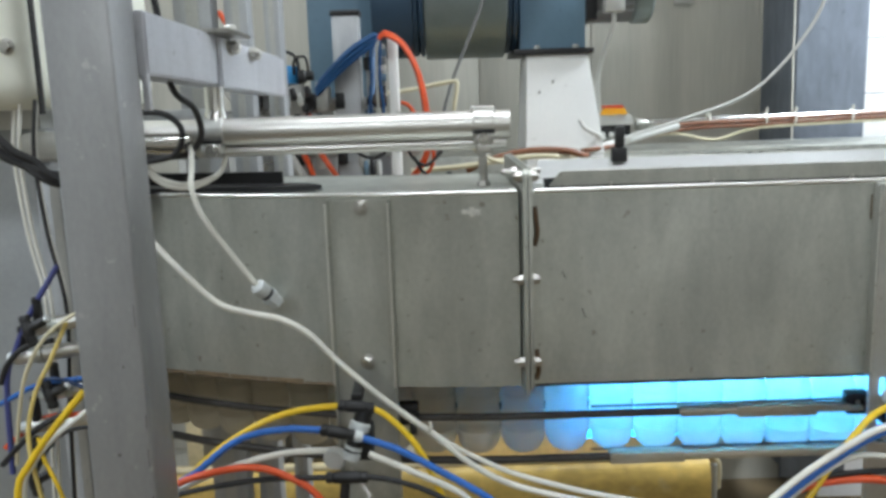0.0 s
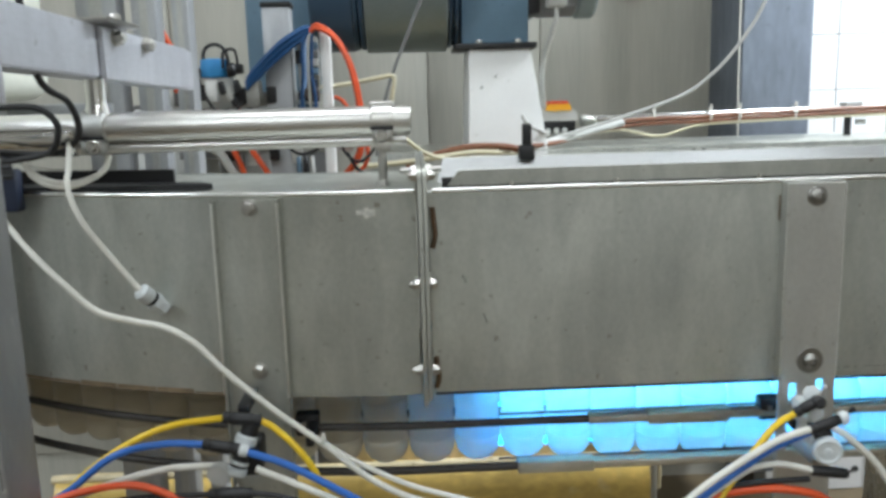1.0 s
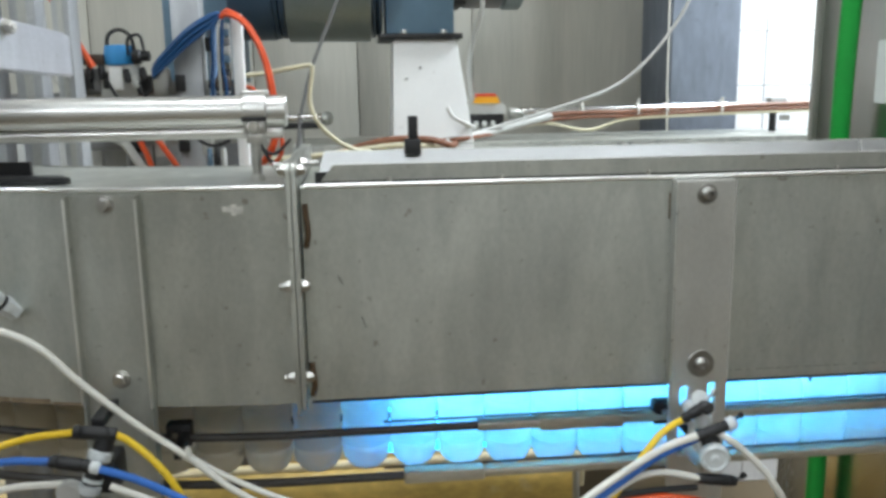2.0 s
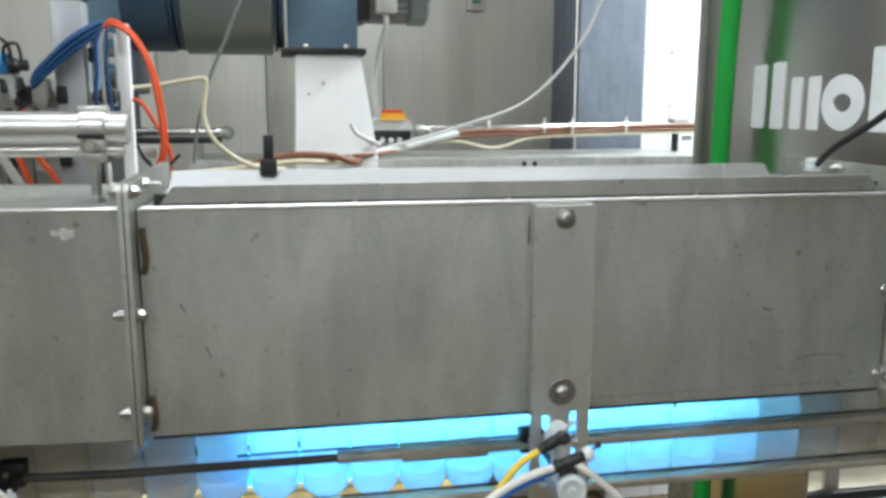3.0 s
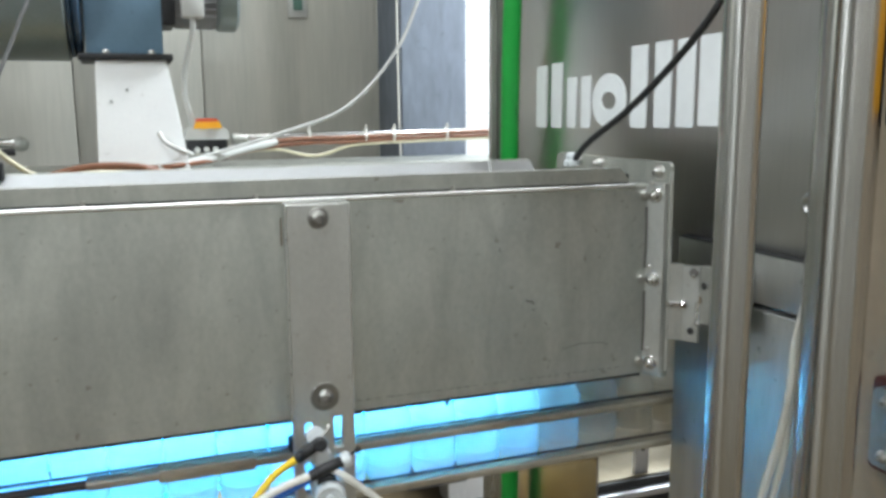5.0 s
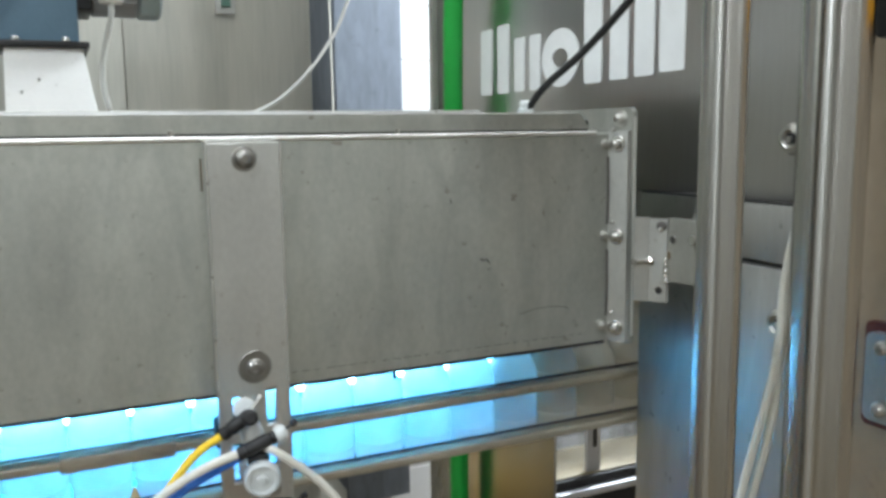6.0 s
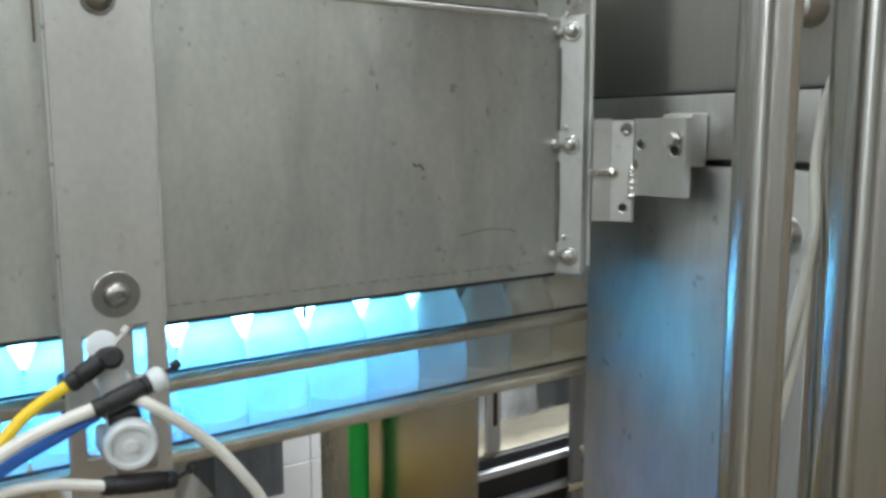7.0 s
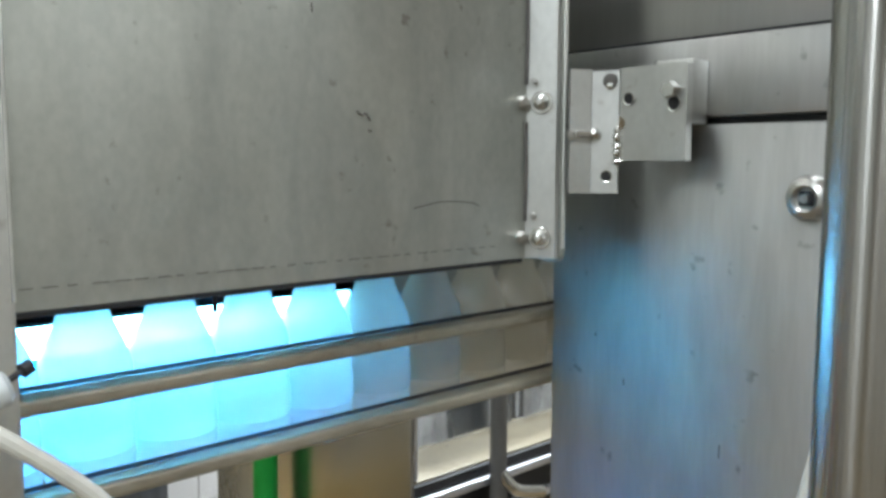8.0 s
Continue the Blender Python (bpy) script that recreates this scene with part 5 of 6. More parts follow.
for k, (dx, dy, mm) in enumerate(((0.0, 0.0, WHITE_HOSE), (0.012, 0.01, WHITE_HOSE), (0.02, -0.01, RUBBER), (-0.012, 0.012, WHITE_HOSE))):
    hose_thing("bundled_cable", ("white", "white", "black", "white")[k] + " cable hanging beside the frame post", "cable", [(-0.40 + dx, 0.9 + dy, 1.44), (-0.405 + dx, 0.895 + dy, 1.38), (-0.398 + dx, 0.89 + dy, 1.3), (-0.385 + dx, 0.885 + dy, 1.22), (-0.392 + dx, 0.88 + dy, 1.1), (-0.40 + dx, 0.87 + dy, 0.9)], 0.0021, mm, "hanging cables")
for k, (dx, dz) in enumerate(((0.0, 0.0), (0.009, 0.004), (-0.008, 0.008))):
    hose_thing("black_cable", "thick black cable sagging past the frame post", "cable", [(-0.33 + dx, 0.75, 1.6), (-0.35 + dx, 0.75, 1.5 + dz), (-0.363 + dx, 0.75, 1.42 + dz), (-0.349 + dx, 0.75, 1.393 + dz), (-0.33 + dx, 0.755, 1.38 + dz), (-0.302, 0.765, 1.362 + dz), (-0.26, 0.85, 1.36 + dz)], 0.0036, RUBBER, "black cables at the post")


def small_cylinder(x0, x1, y, z):
    t = thing("small_air_cylinder", "small steel pneumatic cylinder with a black fitting", "cylinder", "stopper cylinders")
    part("barrel", cyl(bmesh.new(), (x0, y, z), (x1, y + 0.01, z + 0.006), 0.008, 20, 0.001), TUBE, t)
    part("collar", cyl(bmesh.new(), (x0 + 0.02, y + 0.003, z + 0.0016), (x0 + 0.028, y + 0.0045, z + 0.0026), 0.0098, 16, 0.001), STEEL, t)
    part("nozzle", lathe(bmesh.new(), [(0.0062, 0), (0.0062, 0.006), (0.0045, 0.008)], (x0, y, z), (x0 - 0.01, y - 0.002, z - 0.001), 14), CLEAR_PLASTIC, t)
    part("fitting", fitting(bmesh.new(), (x0 + 0.01, y, z + 0.006), (x0 + 0.012, y - 0.004, z + 0.034), 0.005), BLACK, t)


for xa, xb, zz in ((-0.396, -0.35, 1.206), (-0.414, -0.345, 1.176), (-0.386, -0.33, 1.136), (-0.41, -0.335, 1.1)):
    small_cylinder(xa, xb, 0.855, zz)
hose_thing("yellow_hose", "thin yellow air hose", "hose", [(-0.322, 0.80, 1.156), (-0.351, 0.795, 1.123), (-0.381, 0.795, 1.085), (-0.397, 0.795, 1.051), (-0.40, 0.8, 0.95)], 0.0036, YELLOW, "air hoses")
hose_thing("yellow_hose", "thin yellow air hose", "hose", [(-0.348, 0.835, 1.217), (-0.367, 0.83, 1.178), (-0.386, 0.83, 1.144), (-0.398, 0.83, 1.099), (-0.392, 0.825, 1.05), (-0.375, 0.82, 0.98)], 0.0023, mat("pale_yellow_hose", (0.66, 0.52, 0.17), 0.4), "air hoses")
hose_thing("white_hose", "thin milky white air hose", "hose", [(-0.325, 0.825, 1.131), (-0.367, 0.82, 1.101), (-0.392, 0.82, 1.073), (-0.405, 0.82, 1.043), (-0.41, 0.82, 0.95)], 0.0034, WHITE_HOSE, "air hoses")
hose_thing("blue_hose", "thin blue air hose", "hose", [(-0.36, 0.855, 1.272), (-0.393, 0.85, 1.221), (-0.41, 0.85, 1.187), (-0.424, 0.85, 1.15), (-0.43, 0.85, 1.05)], 0.003, mat("violet_blue_hose", (0.05, 0.06, 0.2), 0.4), "air hoses")
hose_thing("blue_hose", "thin blue air hose", "hose", [(-0.45, 0.86, 1.12), (-0.425, 0.85, 1.132), (-0.401, 0.85, 1.144), (-0.378, 0.85, 1.15), (-0.345, 0.86, 1.15)], 0.0028, BLUE, "air hoses")
hose_thing("black_hose", "thin black air hose", "hose", [(-0.44, 0.85, 1.06), (-0.415, 0.845, 1.085), (-0.39, 0.845, 1.105), (-0.36, 0.85, 1.12)], 0.003, RUBBER, "air hoses")
hose_thing("black_hose", "thin black air hose", "hose", [(-0.43, 0.85, 1.15), (-0.418, 0.845, 1.172), (-0.398, 0.845, 1.19), (-0.37, 0.85, 1.195)], 0.003, RUBBER, "air hoses")
hose_thing("red_hose", "thin orange-red air hose", "hose", [(-0.44, 0.86, 1.075), (-0.40, 0.858, 1.105), (-0.37, 0.855, 1.112), (-0.33, 0.86, 1.108)], 0.0028, RED, "air hoses")

for pts, mm, nm in (([(-0.31, 0.835, 1.24), (-0.345, 0.83, 1.222), (-0.372, 0.83, 1.2), (-0.395, 0.835, 1.165), (-0.41, 0.84, 1.12), (-0.425, 0.85, 1.06)], CREAM_HOSE, "cream"),
                    ([(-0.335, 0.845, 1.14), (-0.352, 0.84, 1.152), (-0.372, 0.84, 1.157), (-0.388, 0.845, 1.15), (-0.4, 0.85, 1.13)], BUNCH_HOSE, "dark blue"),
                    ([(-0.3, 0.82, 1.108), (-0.33, 0.818, 1.112), (-0.355, 0.82, 1.106), (-0.375, 0.825, 1.09), (-0.4, 0.83, 1.05)], RUBBER, "black"),
                    ([(-0.33, 0.81, 0.98), (-0.352, 0.812, 1.01), (-0.366, 0.815, 1.05), (-0.38, 0.82, 1.08), (-0.385, 0.825, 1.1)], YELLOW, "yellow")):
    hose_thing("air_hose", nm + " air hose at the stopper cylinders", "hose", pts, 0.0021, mm, "stopper hoses")
for xx, zz in ((-0.398, 1.095), (-0.378, 1.155), (-0.392, 1.225), (-0.405, 1.06)):
    t = thing("hose_fitting", "black angled push-in hose fitting", "fitting", "stopper fittings")
    part("body", fitting(bmesh.new(), (xx, 0.838, zz), (xx + 0.008, 0.834, zz - 0.028), 0.0058), BLACK, t)
    part("branch", cyl(bmesh.new(), (xx + 0.004, 0.836, zz - 0.014), (xx + 0.02, 0.84, zz - 0.006), 0.0048, 12, 0.001), BLACK, t)
    part("collar", cyl(bmesh.new(), (xx + 0.0202, 0.84, zz - 0.0059), (xx + 0.0235, 0.841, zz - 0.004), 0.0042, 12), CLEAR_PLASTIC, t)

# ---- blower and duct behind ----
bw = thing("blower", "blue-grey radial blower with a grey round duct and motor", "blower")
part("casing", boxed(0.268, 0.456, 2.47, 2.68, 1.5625, 2.05, 0.004), BLUE_PAINT, bw, "blue-grey painted outlet casing")
fl = part("outlet_flange", boxed(0.248, 0.478, 2.455, 2.695, 1.5465, 1.562, 0.002), BLACK, bw, "dark outlet flange")
for xx in (0.315, 0.425):
    part("bolt", hex_bolt(bmesh.new(), (xx, 2.462, 1.5622), (0, 0, 1), 0.008, 0.008, 0.011), BOLT, fl)
part("duct_ring", cyl(bmesh.new(), (-0.002, 2.57, 1.735), (0.228, 2.57, 1.735), 0.188, 48, 0.003), GREY_DUCT, bw, "grey round duct section")
for xx in (-0.032, 0.232):
    part("clamp_ring", lathe(bmesh.new(), [(0.15, 0), (0.178, 0.0), (0.178, 0.008), (0.166, 0.012), (0.178, 0.016), (0.178, 0.026), (0.15, 0.028)], (xx, 2.57, 1.735), (xx + 1, 2.57, 1.735), 48), DARK_BLUE, bw, "ribbed dark duct joint")
part("intake", cyl(bmesh.new(), (-0.15, 2.57, 1.735), (-0.034, 2.57, 1.735), 0.182, 48, 0.003), DARK_BLUE, bw, "dark blue fan housing")
part("scroll", boxed(-0.36, -0.152, 2.62, 2.86, 1.44, 2.1, 0.004), BLUE_PAINT, bw, "blue-grey fan scroll")
part("scroll_foot", boxed(-0.33, -0.18, 2.66, 2.82, FZ, 1.4396), DARK_BLUE, bw)
mo = part("motor", cyl(bmesh.new(), (0.49, 2.57, 1.735), (0.6, 2.57, 1.735), 0.098, 40, 0.004), MOTOR_GREY, bw, "dark motor body")
for k in range(9):
    part("fin", boxed(0.495, 0.598, 2.4695, 2.476, 1.66 + 0.018 * k, 1.664 + 0.018 * k), MOTOR_GREY, mo)
part("fan_cowl", cyl(bmesh.new(), (0.6005, 2.57, 1.735), (0.66, 2.57, 1.735), 0.103, 40, 0.008), GREY_DUCT, bw, "grey fan cowl")
part("terminal_box", boxed(0.505, 0.56, 2.43, 2.475, 1.655, 1.75, 0.004), GREY_PLASTIC, bw, "grey terminal box")
part("mounting_flange", boxed(0.4565, 0.4895, 2.47, 2.67, 1.64, 1.85, 0.003), BLACK, bw)

wd = thing("air_duct", "white sheet-metal air duct widening towards the floor", "duct")
dk = bmesh.new()
rings = []
for z, xa, xb, ya, yb in ((1.546, 0.287, 0.462, 2.47, 2.68), (1.26, 0.278, 0.506, 2.44, 2.72), (0.9, 0.27, 0.55, 2.42, 2.74)):
    rings.append([dk.verts.new(p) for p in ((xa, ya, z), (xb, ya, z), (xb, yb, z), (xa, yb, z))])
ring_faces(dk, rings[::-1])
bmesh.ops.bevel(dk, geom=list(dk.edges), offset=0.003, segments=2, affect="EDGES")
part("shell", dk, WHITE_PAINT, wd)
for px, pz in ((0.36, 1.47), (0.32, 1.44), (0.48, 1.29)):
    part("rivet", cyl(bmesh.new(), (px, 2.4615, pz), (px, 2.455, pz), 0.004, 10, 0.001), STEEL_DULL, wd)
part("base", boxed(0.25, 0.57, 2.4, 2.76, FZ, 0.899), STEEL_DULL, wd)

iso = thing("isolator_switch", "grey isolator switch with an orange and red rotary knob", "switch")
part("base", boxed(0.512, 0.628, 2.655, 2.72, 1.295, 1.333, 0.004), BLACK, iso)
part("cover", prism(bmesh.new(), [(0.506, 1.3335), (0.634, 1.3335), (0.63, 1.36), (0.612, 1.372), (0.528, 1.372), (0.51, 1.36)], 2.648, 2.73), GREY_PLASTIC, iso)
part("knob", prism(bmesh.new(), [(0.532, 1.3655), (0.612, 1.3655), (0.606, 1.385), (0.538, 1.385)], 2.638, 2.6478), ORANGE, iso, "orange-yellow knob plate")
part("lever", prism(bmesh.new(), [(0.54, 1.3855), (0.604, 1.3855), (0.598, 1.394), (0.546, 1.394)], 2.636, 2.70), RED_KNOB, iso, "red lever")
for xx in (0.54, 0.566, 0.592):
    part("screw", cyl(bmesh.new(), (xx, 2.6548, 1.303), (xx, 2.648, 1.303), 0.009, 12, 0.002), GREY_PLASTIC, iso)
part("post", cyl(bmesh.new(), (0.57, 2.69, 1.25), (0.57, 2.69, 1.2948), 0.012, 16), STEEL_DULL, iso)

# second conveyor's channel behind, pipe with cable bundle
ch = thing("rear_channel", "folded stainless channel of the conveyor behind", "conveyor")
part("web", boxed(0.0, 1.9, 2.44, 2.443, 1.12, 1.262, 0.001), STEEL, ch)
part("top", boxed(0.0, 1.9, 2.4432, 2.8, 1.258, 1.262, 0.001), STEEL, ch)
part("joint_plate", boxed(0.925, 0.965, 2.4365, 2.4398, 1.13, 1.2605, 0.001), STEEL, ch)
for xx in (0.918, 0.949):
    part("slot", boxed(xx, xx + 0.012, 2.4352, 2.4362, 1.236, 1.251), BLACK, ch)
part("support", boxed(1.7, 1.76, 2.6, 2.66, FZ, 1.2578), STEEL_DULL, ch)
part("support", boxed(0.02, 0.08, 2.6, 2.66, FZ, 1.2578), STEEL_DULL, ch)

pp = thing("support_pipe", "horizontal polished pipe with rounded end above the channel", "pipe")
part("tube", cyl(bmesh.new(), (0.67, 2.64, 1.336), (2.1, 2.7, 1.347), 0.0135, 24), CHROME, pp)
part("end_cap", lathe(bmesh.new(), [(0.005, 0), (0.016, 0.004), (0.018, 0.014), (0.016, 0.024), (0.014, 0.045), (0.0125, 0.05)], (0.635, 2.638, 1.3335), (2.1, 2.7, 1.345), 24), STEEL, pp)
part("pipe_clamp", boxed(1.48, 1.535, 2.655, 2.7, 1.322, 1.366, 0.004), STEEL_DULL, pp, "steel pipe clamp")
part("stud", cyl(bmesh.new(), (1.5, 2.678, 1.262), (1.5, 2.678, 1.3218), 0.011, 14), RUBBER, pp)
part("wing", boxed(1.512, 1.545, 2.65, 2.66, 1.295, 1.312, 0.003), STEEL_DULL, pp)
lp = thing("support_pipe", "short polished rod with a ball end above the channel", "pipe")
part("tube", cyl(bmesh.new(), (-0.25, 2.53, 1.337), (0.085, 2.53, 1.337), 0.011, 20), CHROME, lp)
part("tube", cyl(bmesh.new(), (-0.25, 2.53, 1.314), (0.08, 2.53, 1.314), 0.009, 20), BLACK, lp)
part("ball", lathe(bmesh.new(), [(0.006, 0), (0.016, 0.006), (0.02, 0.018), (0.016, 0.03), (0.006, 0.036)], (0.076, 2.53, 1.334), (1, 2.53, 1.334), 20), STEEL, lp)
part("stud", cyl(bmesh.new(), (0.02, 2.53, 1.262), (0.02, 2.53, 1.305), 0.008, 14), STEEL_DULL, lp)
for k, (mm, zz, rr, nm) in enumerate(((BROWN, 1.333, 0.0065, "brown"), (BROWN, 1.32, 0.006, "brown"), (CREAM_HOSE, 1.31, 0.0045, "cream"))):
    dip = 0.03 if k == 2 else 0.0
    hose_thing("bundled_cable", nm + " cable tied along the horizontal pipe", "cable", [(0.3, 2.38, 1.268), (0.5, 2.45, 1.275), (0.64, 2.56, 1.295), (0.76, 2.61, zz - 0.008), (0.88, 2.615, zz - dip), (1.0, 2.62, zz), (1.2, 2.63, zz + 0.008), (1.5, 2.64, zz + 0.014), (1.9, 2.65, zz + 0.02)], rr, mm, "cables along the pipe")
for xx in (0.86, 1.035, 1.125, 1.3):
    t = bmesh.new()
    lathe(t, [(0.021, 0), (0.021, 0.006), (0.019, 0.006), (0.019, 0)], (xx, 2.632, 1.338), (xx + 1, 2.64, 1.343), 16, False)
    box(t, xx, xx + 0.006, 2.612, 2.618, 1.356, 1.372)
    tagged(part("cable_tie", t, WHITE_HOSE), "white cable tie round the pipe", "cable tie", "cable ties on the pipe")
hose_thing("white_cable", "white cable sweeping up from the pipe", "cable", [(0.44, 2.46, 1.268), (0.6, 2.5, 1.307), (0.749, 2.5, 1.349), (0.914, 2.5, 1.404), (1.01, 2.5, 1.474), (1.089, 2.5, 1.568), (1.149, 2.5, 1.676), (1.24, 2.5, 1.95), (1.3, 2.5, 2.5)], 0.0048, GREY_PLASTIC)
hose_thing("grey_cable", "grey cable bunch lying from the pipe to the channel", "cable", [(0.42, 2.42, 1.268), (0.53, 2.48, 1.28), (0.65, 2.55, 1.305), (0.76, 2.6, 1.325)], 0.011, GREY_PLASTIC)
hose_thing("grey_cable", "grey cable from the motor to the switch", "cable", [(0.532, 2.45, 1.656), (0.53, 2.45, 1.62), (0.512, 2.5, 1.54), (0.508, 2.56, 1.47), (0.525, 2.64, 1.40), (0.53, 2.66, 1.372)], 0.007, GREY_PLASTIC)
hose_thing("grey_cable", "grey cable end lying against the white duct", "cable", [(0.43, 2.425, 1.36), (0.445, 2.42, 1.335), (0.48, 2.42, 1.315), (0.515, 2.5, 1.3)], 0.006, GREY_PLASTIC)
hose_thing("brown_cable", "brown cable arched over the channel edge", "cable", [(0.1, 2.3, 1.235), (0.154, 2.3, 1.258), (0.262, 2.3, 1.283), (0.37, 2.3, 1.281), (0.424, 2.32, 1.264), (0.45, 2.42, 1.26)], 0.009, BROWN)
hose_thing("cream_cable", "cream cable lying along the channel edge", "cable", [(-0.05, 2.28, 1.24), (0.1, 2.28, 1.25), (0.262, 2.285, 1.268), (0.36, 2.3, 1.266), (0.42, 2.38, 1.262)], 0.007, CREAM_HOSE)
hose_thing("cream_cable", "cream cable bent down to the channel", "cable", [(-0.1, 2.13, 1.448), (-0.03, 2.15, 1.456), (0.04, 2.15, 1.468), (0.074, 2.15, 1.472), (0.078, 2.15, 1.455), (0.069, 2.15, 1.391), (0.085, 2.15, 1.34), (0.12, 2.17, 1.3), (0.172, 2.2, 1.268), (0.25, 2.28, 1.25)], 0.0055, CREAM_HOSE)

hose_thing("white_cable", "thin white cable running down the grey column", "cable", [(1.236, 2.915, 3.2), (1.236, 2.918, 2.2), (1.238, 2.918, 1.486), (1.243, 2.918, 1.256), (1.243, 2.915, 1.1)], 0.003, WHITE_HOSE)

# black stop pin on the lid
pin = thing("stop_pin", "black plastic pin standing on the duct lid", "pin")
part("foot", boxed(0.2315, 0.2485, 0.974, 0.988, 1.3492, 1.366, 0.002), BLACK, pin)
part("shaft", boxed(0.2355, 0.2455, 0.976, 0.986, 1.3662, 1.3895, 0.0015), BLACK, pin)

# ---- valve station behind the bend ----
gb = thing("machine_column", "grey square machine column with a dark cap", "post")
part("profile", boxed(-0.21, -0.149, 2.0, 2.06, FZ, 1.625, 0.003), ALU, gb)
part("cap", boxed(-0.213, -0.146, 1.997, 2.063, 1.6255, 1.638, 0.003), BLACK, gb)
wb = thing("machine_column", "thin white upright bar", "post")
part("profile", boxed(-0.083, -0.06, 1.99, 2.015, FZ, 1.578, 0.002), WHITE_PAINT, wb)
mb = thing("machine_housing", "dull steel machine housing behind the valves", "housing")
part("body", boxed(-0.62, -0.225, 2.09, 2.35, FZ, 1.41, 0.004), STEEL_DULL, mb)
part("side_body", boxed(-0.2245, -0.09, 2.1, 2.35, FZ, 1.315, 0.004), MOTOR_GREY, mb, "dark grey side box")
part("lid", boxed(-0.625, -0.22, 2.085, 2.355, 1.4105, 1.417, 0.002), MOTOR_GREY, mb)
for xx in (-0.55, -0.42, -0.29):
    part("seam", boxed(xx, xx + 0.003, 2.0885, 2.0897, 0.6, 1.4), BLACK, mb)

vs = thing("valve_station", "row of solenoid valves with a light blue cap", "valve")
part("rail", boxed(-0.45, -0.1, 2.03, 2.06, 1.41, 1.44, 0.002), STEEL_DULL, vs)
part("leg", boxed(-0.42, -0.39, 2.04, 2.06, FZ, 1.4096), STEEL_DULL, vs)
part("body", boxed(-0.365, -0.285, 1.99, 2.0295, 1.405, 1.475, 0.004), GREY_PLASTIC, vs)
part("cap", lathe(bmesh.new(), [(0.03, 0), (0.032, 0.004), (0.032, 0.024), (0.029, 0.04), (0.012, 0.042)], (-0.325, 2.01, 1.4755), (-0.325, 2.01, 2), 24), BLUE_CAP, vs, "light blue cap")
for k in range(3):
    part("coil", boxed(-0.28 + 0.035 * k, -0.258 + 0.035 * k, 1.995, 2.0295, 1.415 + 0.01 * (k % 2), 1.452 + 0.014 * (k % 2), 0.003), BLACK if k % 2 == 0 else GREY_PLASTIC, vs)
part("block", boxed(-0.135, -0.09, 2.0, 2.03, 1.4405, 1.56, 0.003), GREY_PLASTIC, vs)
part("lever", hose(bmesh.new(), [(-0.3, 1.985, 1.495), (-0.297, 1.98, 1.528), (-0.272, 1.98, 1.533), (-0.266, 1.985, 1.49)], 0.0035, 8), BLACK, vs, "black bent lever")
part("valve_body", lathe(bmesh.new(), [(0.012, 0), (0.016, 0.004), (0.016, 0.016), (0.011, 0.02), (0.011, 0.036)], (-0.292, 1.985, 1.49), (-0.24, 1.985, 1.493), 14), BLACK, vs)
part("connector", boxed(-0.341, -0.314, 1.972, 1.9895, 1.421, 1.47, 0.004), WHITE_PAINT, vs, "white plug connector")
part("face_plate", boxed(-0.252, -0.2235, 1.978, 1.984, 1.408, 1.478, 0.002), STEEL_DULL, vs, "grey metal face plate")
for px_, pz_ in ((-0.246, 1.47), (-0.229, 1.47), (-0.246, 1.416), (-0.229, 1.416)):
    part("screw", hex_bolt(bmesh.new(), (px_, 1.978, pz_), (0, -1, 0), 0.0025, 0.002, 0), BOLT, vs)
for k, (fx_, fz_) in enumerate(((-0.306, 1.452), (-0.289, 1.438), (-0.272, 1.455), (-0.281, 1.425))):
    part("fitting", fitting(bmesh.new(), (fx_, 1.976, fz_ + 0.012), (fx_ + 0.006, 1.97, fz_ - 0.014), 0.0075), (BLACK, GREY_PLASTIC, BLACK, RUBBER)[k], vs)
part("backing", boxed(-0.42, -0.345, 2.0, 2.028, 1.413, 1.468, 0.003), MOTOR_GREY, vs, "dark grey valve bank")
for k in range(4):
    part("coil", boxed(-0.414 + 0.0185 * k, -0.4 + 0.0185 * k, 1.986, 1.9995, 1.42 + 0.004 * (k % 2), 1.46, 0.002), (MOTOR_GREY, BLACK)[k % 2], vs)
for k in range(4):
    part("stacked_valve", boxed(-0.126 + 0.004 * (k % 2), -0.088, 1.984, 1.9995, 1.475 + 0.0185 * k, 1.4915 + 0.0185 * k, 0.002), (BLUE_PAINT, GREY_PLASTIC, MOTOR_GREY, BLUE_PAINT)[k], vs)
part("pressure_gauge", cyl(bmesh.new(), (-0.104, 1.985, 1.434), (-0.104, 1.968, 1.434), 0.017, 20, 0.002), mat("dark_brown_plastic", (0.06, 0.04, 0.03), 0.4), vs, "dark brown round gauge")
part("manifold", boxed(-0.445, -0.352, 1.985, 2.0295, 1.4745, 1.497, 0.004), mat("dark_brown_manifold", (0.07, 0.05, 0.035), 0.45), vs, "dark brown manifold")
for k in range(4):
    part("fitting", fitting(bmesh.new(), (-0.43 + 0.024 * k, 1.983, 1.474), (-0.428 + 0.024 * k, 1.978, 1.444), 0.007), BLACK if k != 1 else RED, vs)
for k in range(5):
    part("fitting", fitting(bmesh.new(), (-0.352 + 0.026 * k, 1.985, 1.405), (-0.35 + 0.026 * k, 1.98, 1.372), 0.008), (BLACK, BROWN, BLACK, RED, BLACK)[k], vs)
part("fitting", fitting(bmesh.new(), (-0.135, 1.982, 1.43), (-0.088, 1.982, 1.426), 0.012), RUBBER, vs)
part("plug", boxed(-0.13, -0.09, 1.985, 1.9995, 1.445, 1.465, 0.003), BLACK, vs)
part("plug", boxed(-0.14, -0.105, 1.985, 1.9995, 1.5, 1.53, 0.003), BLACK, vs)
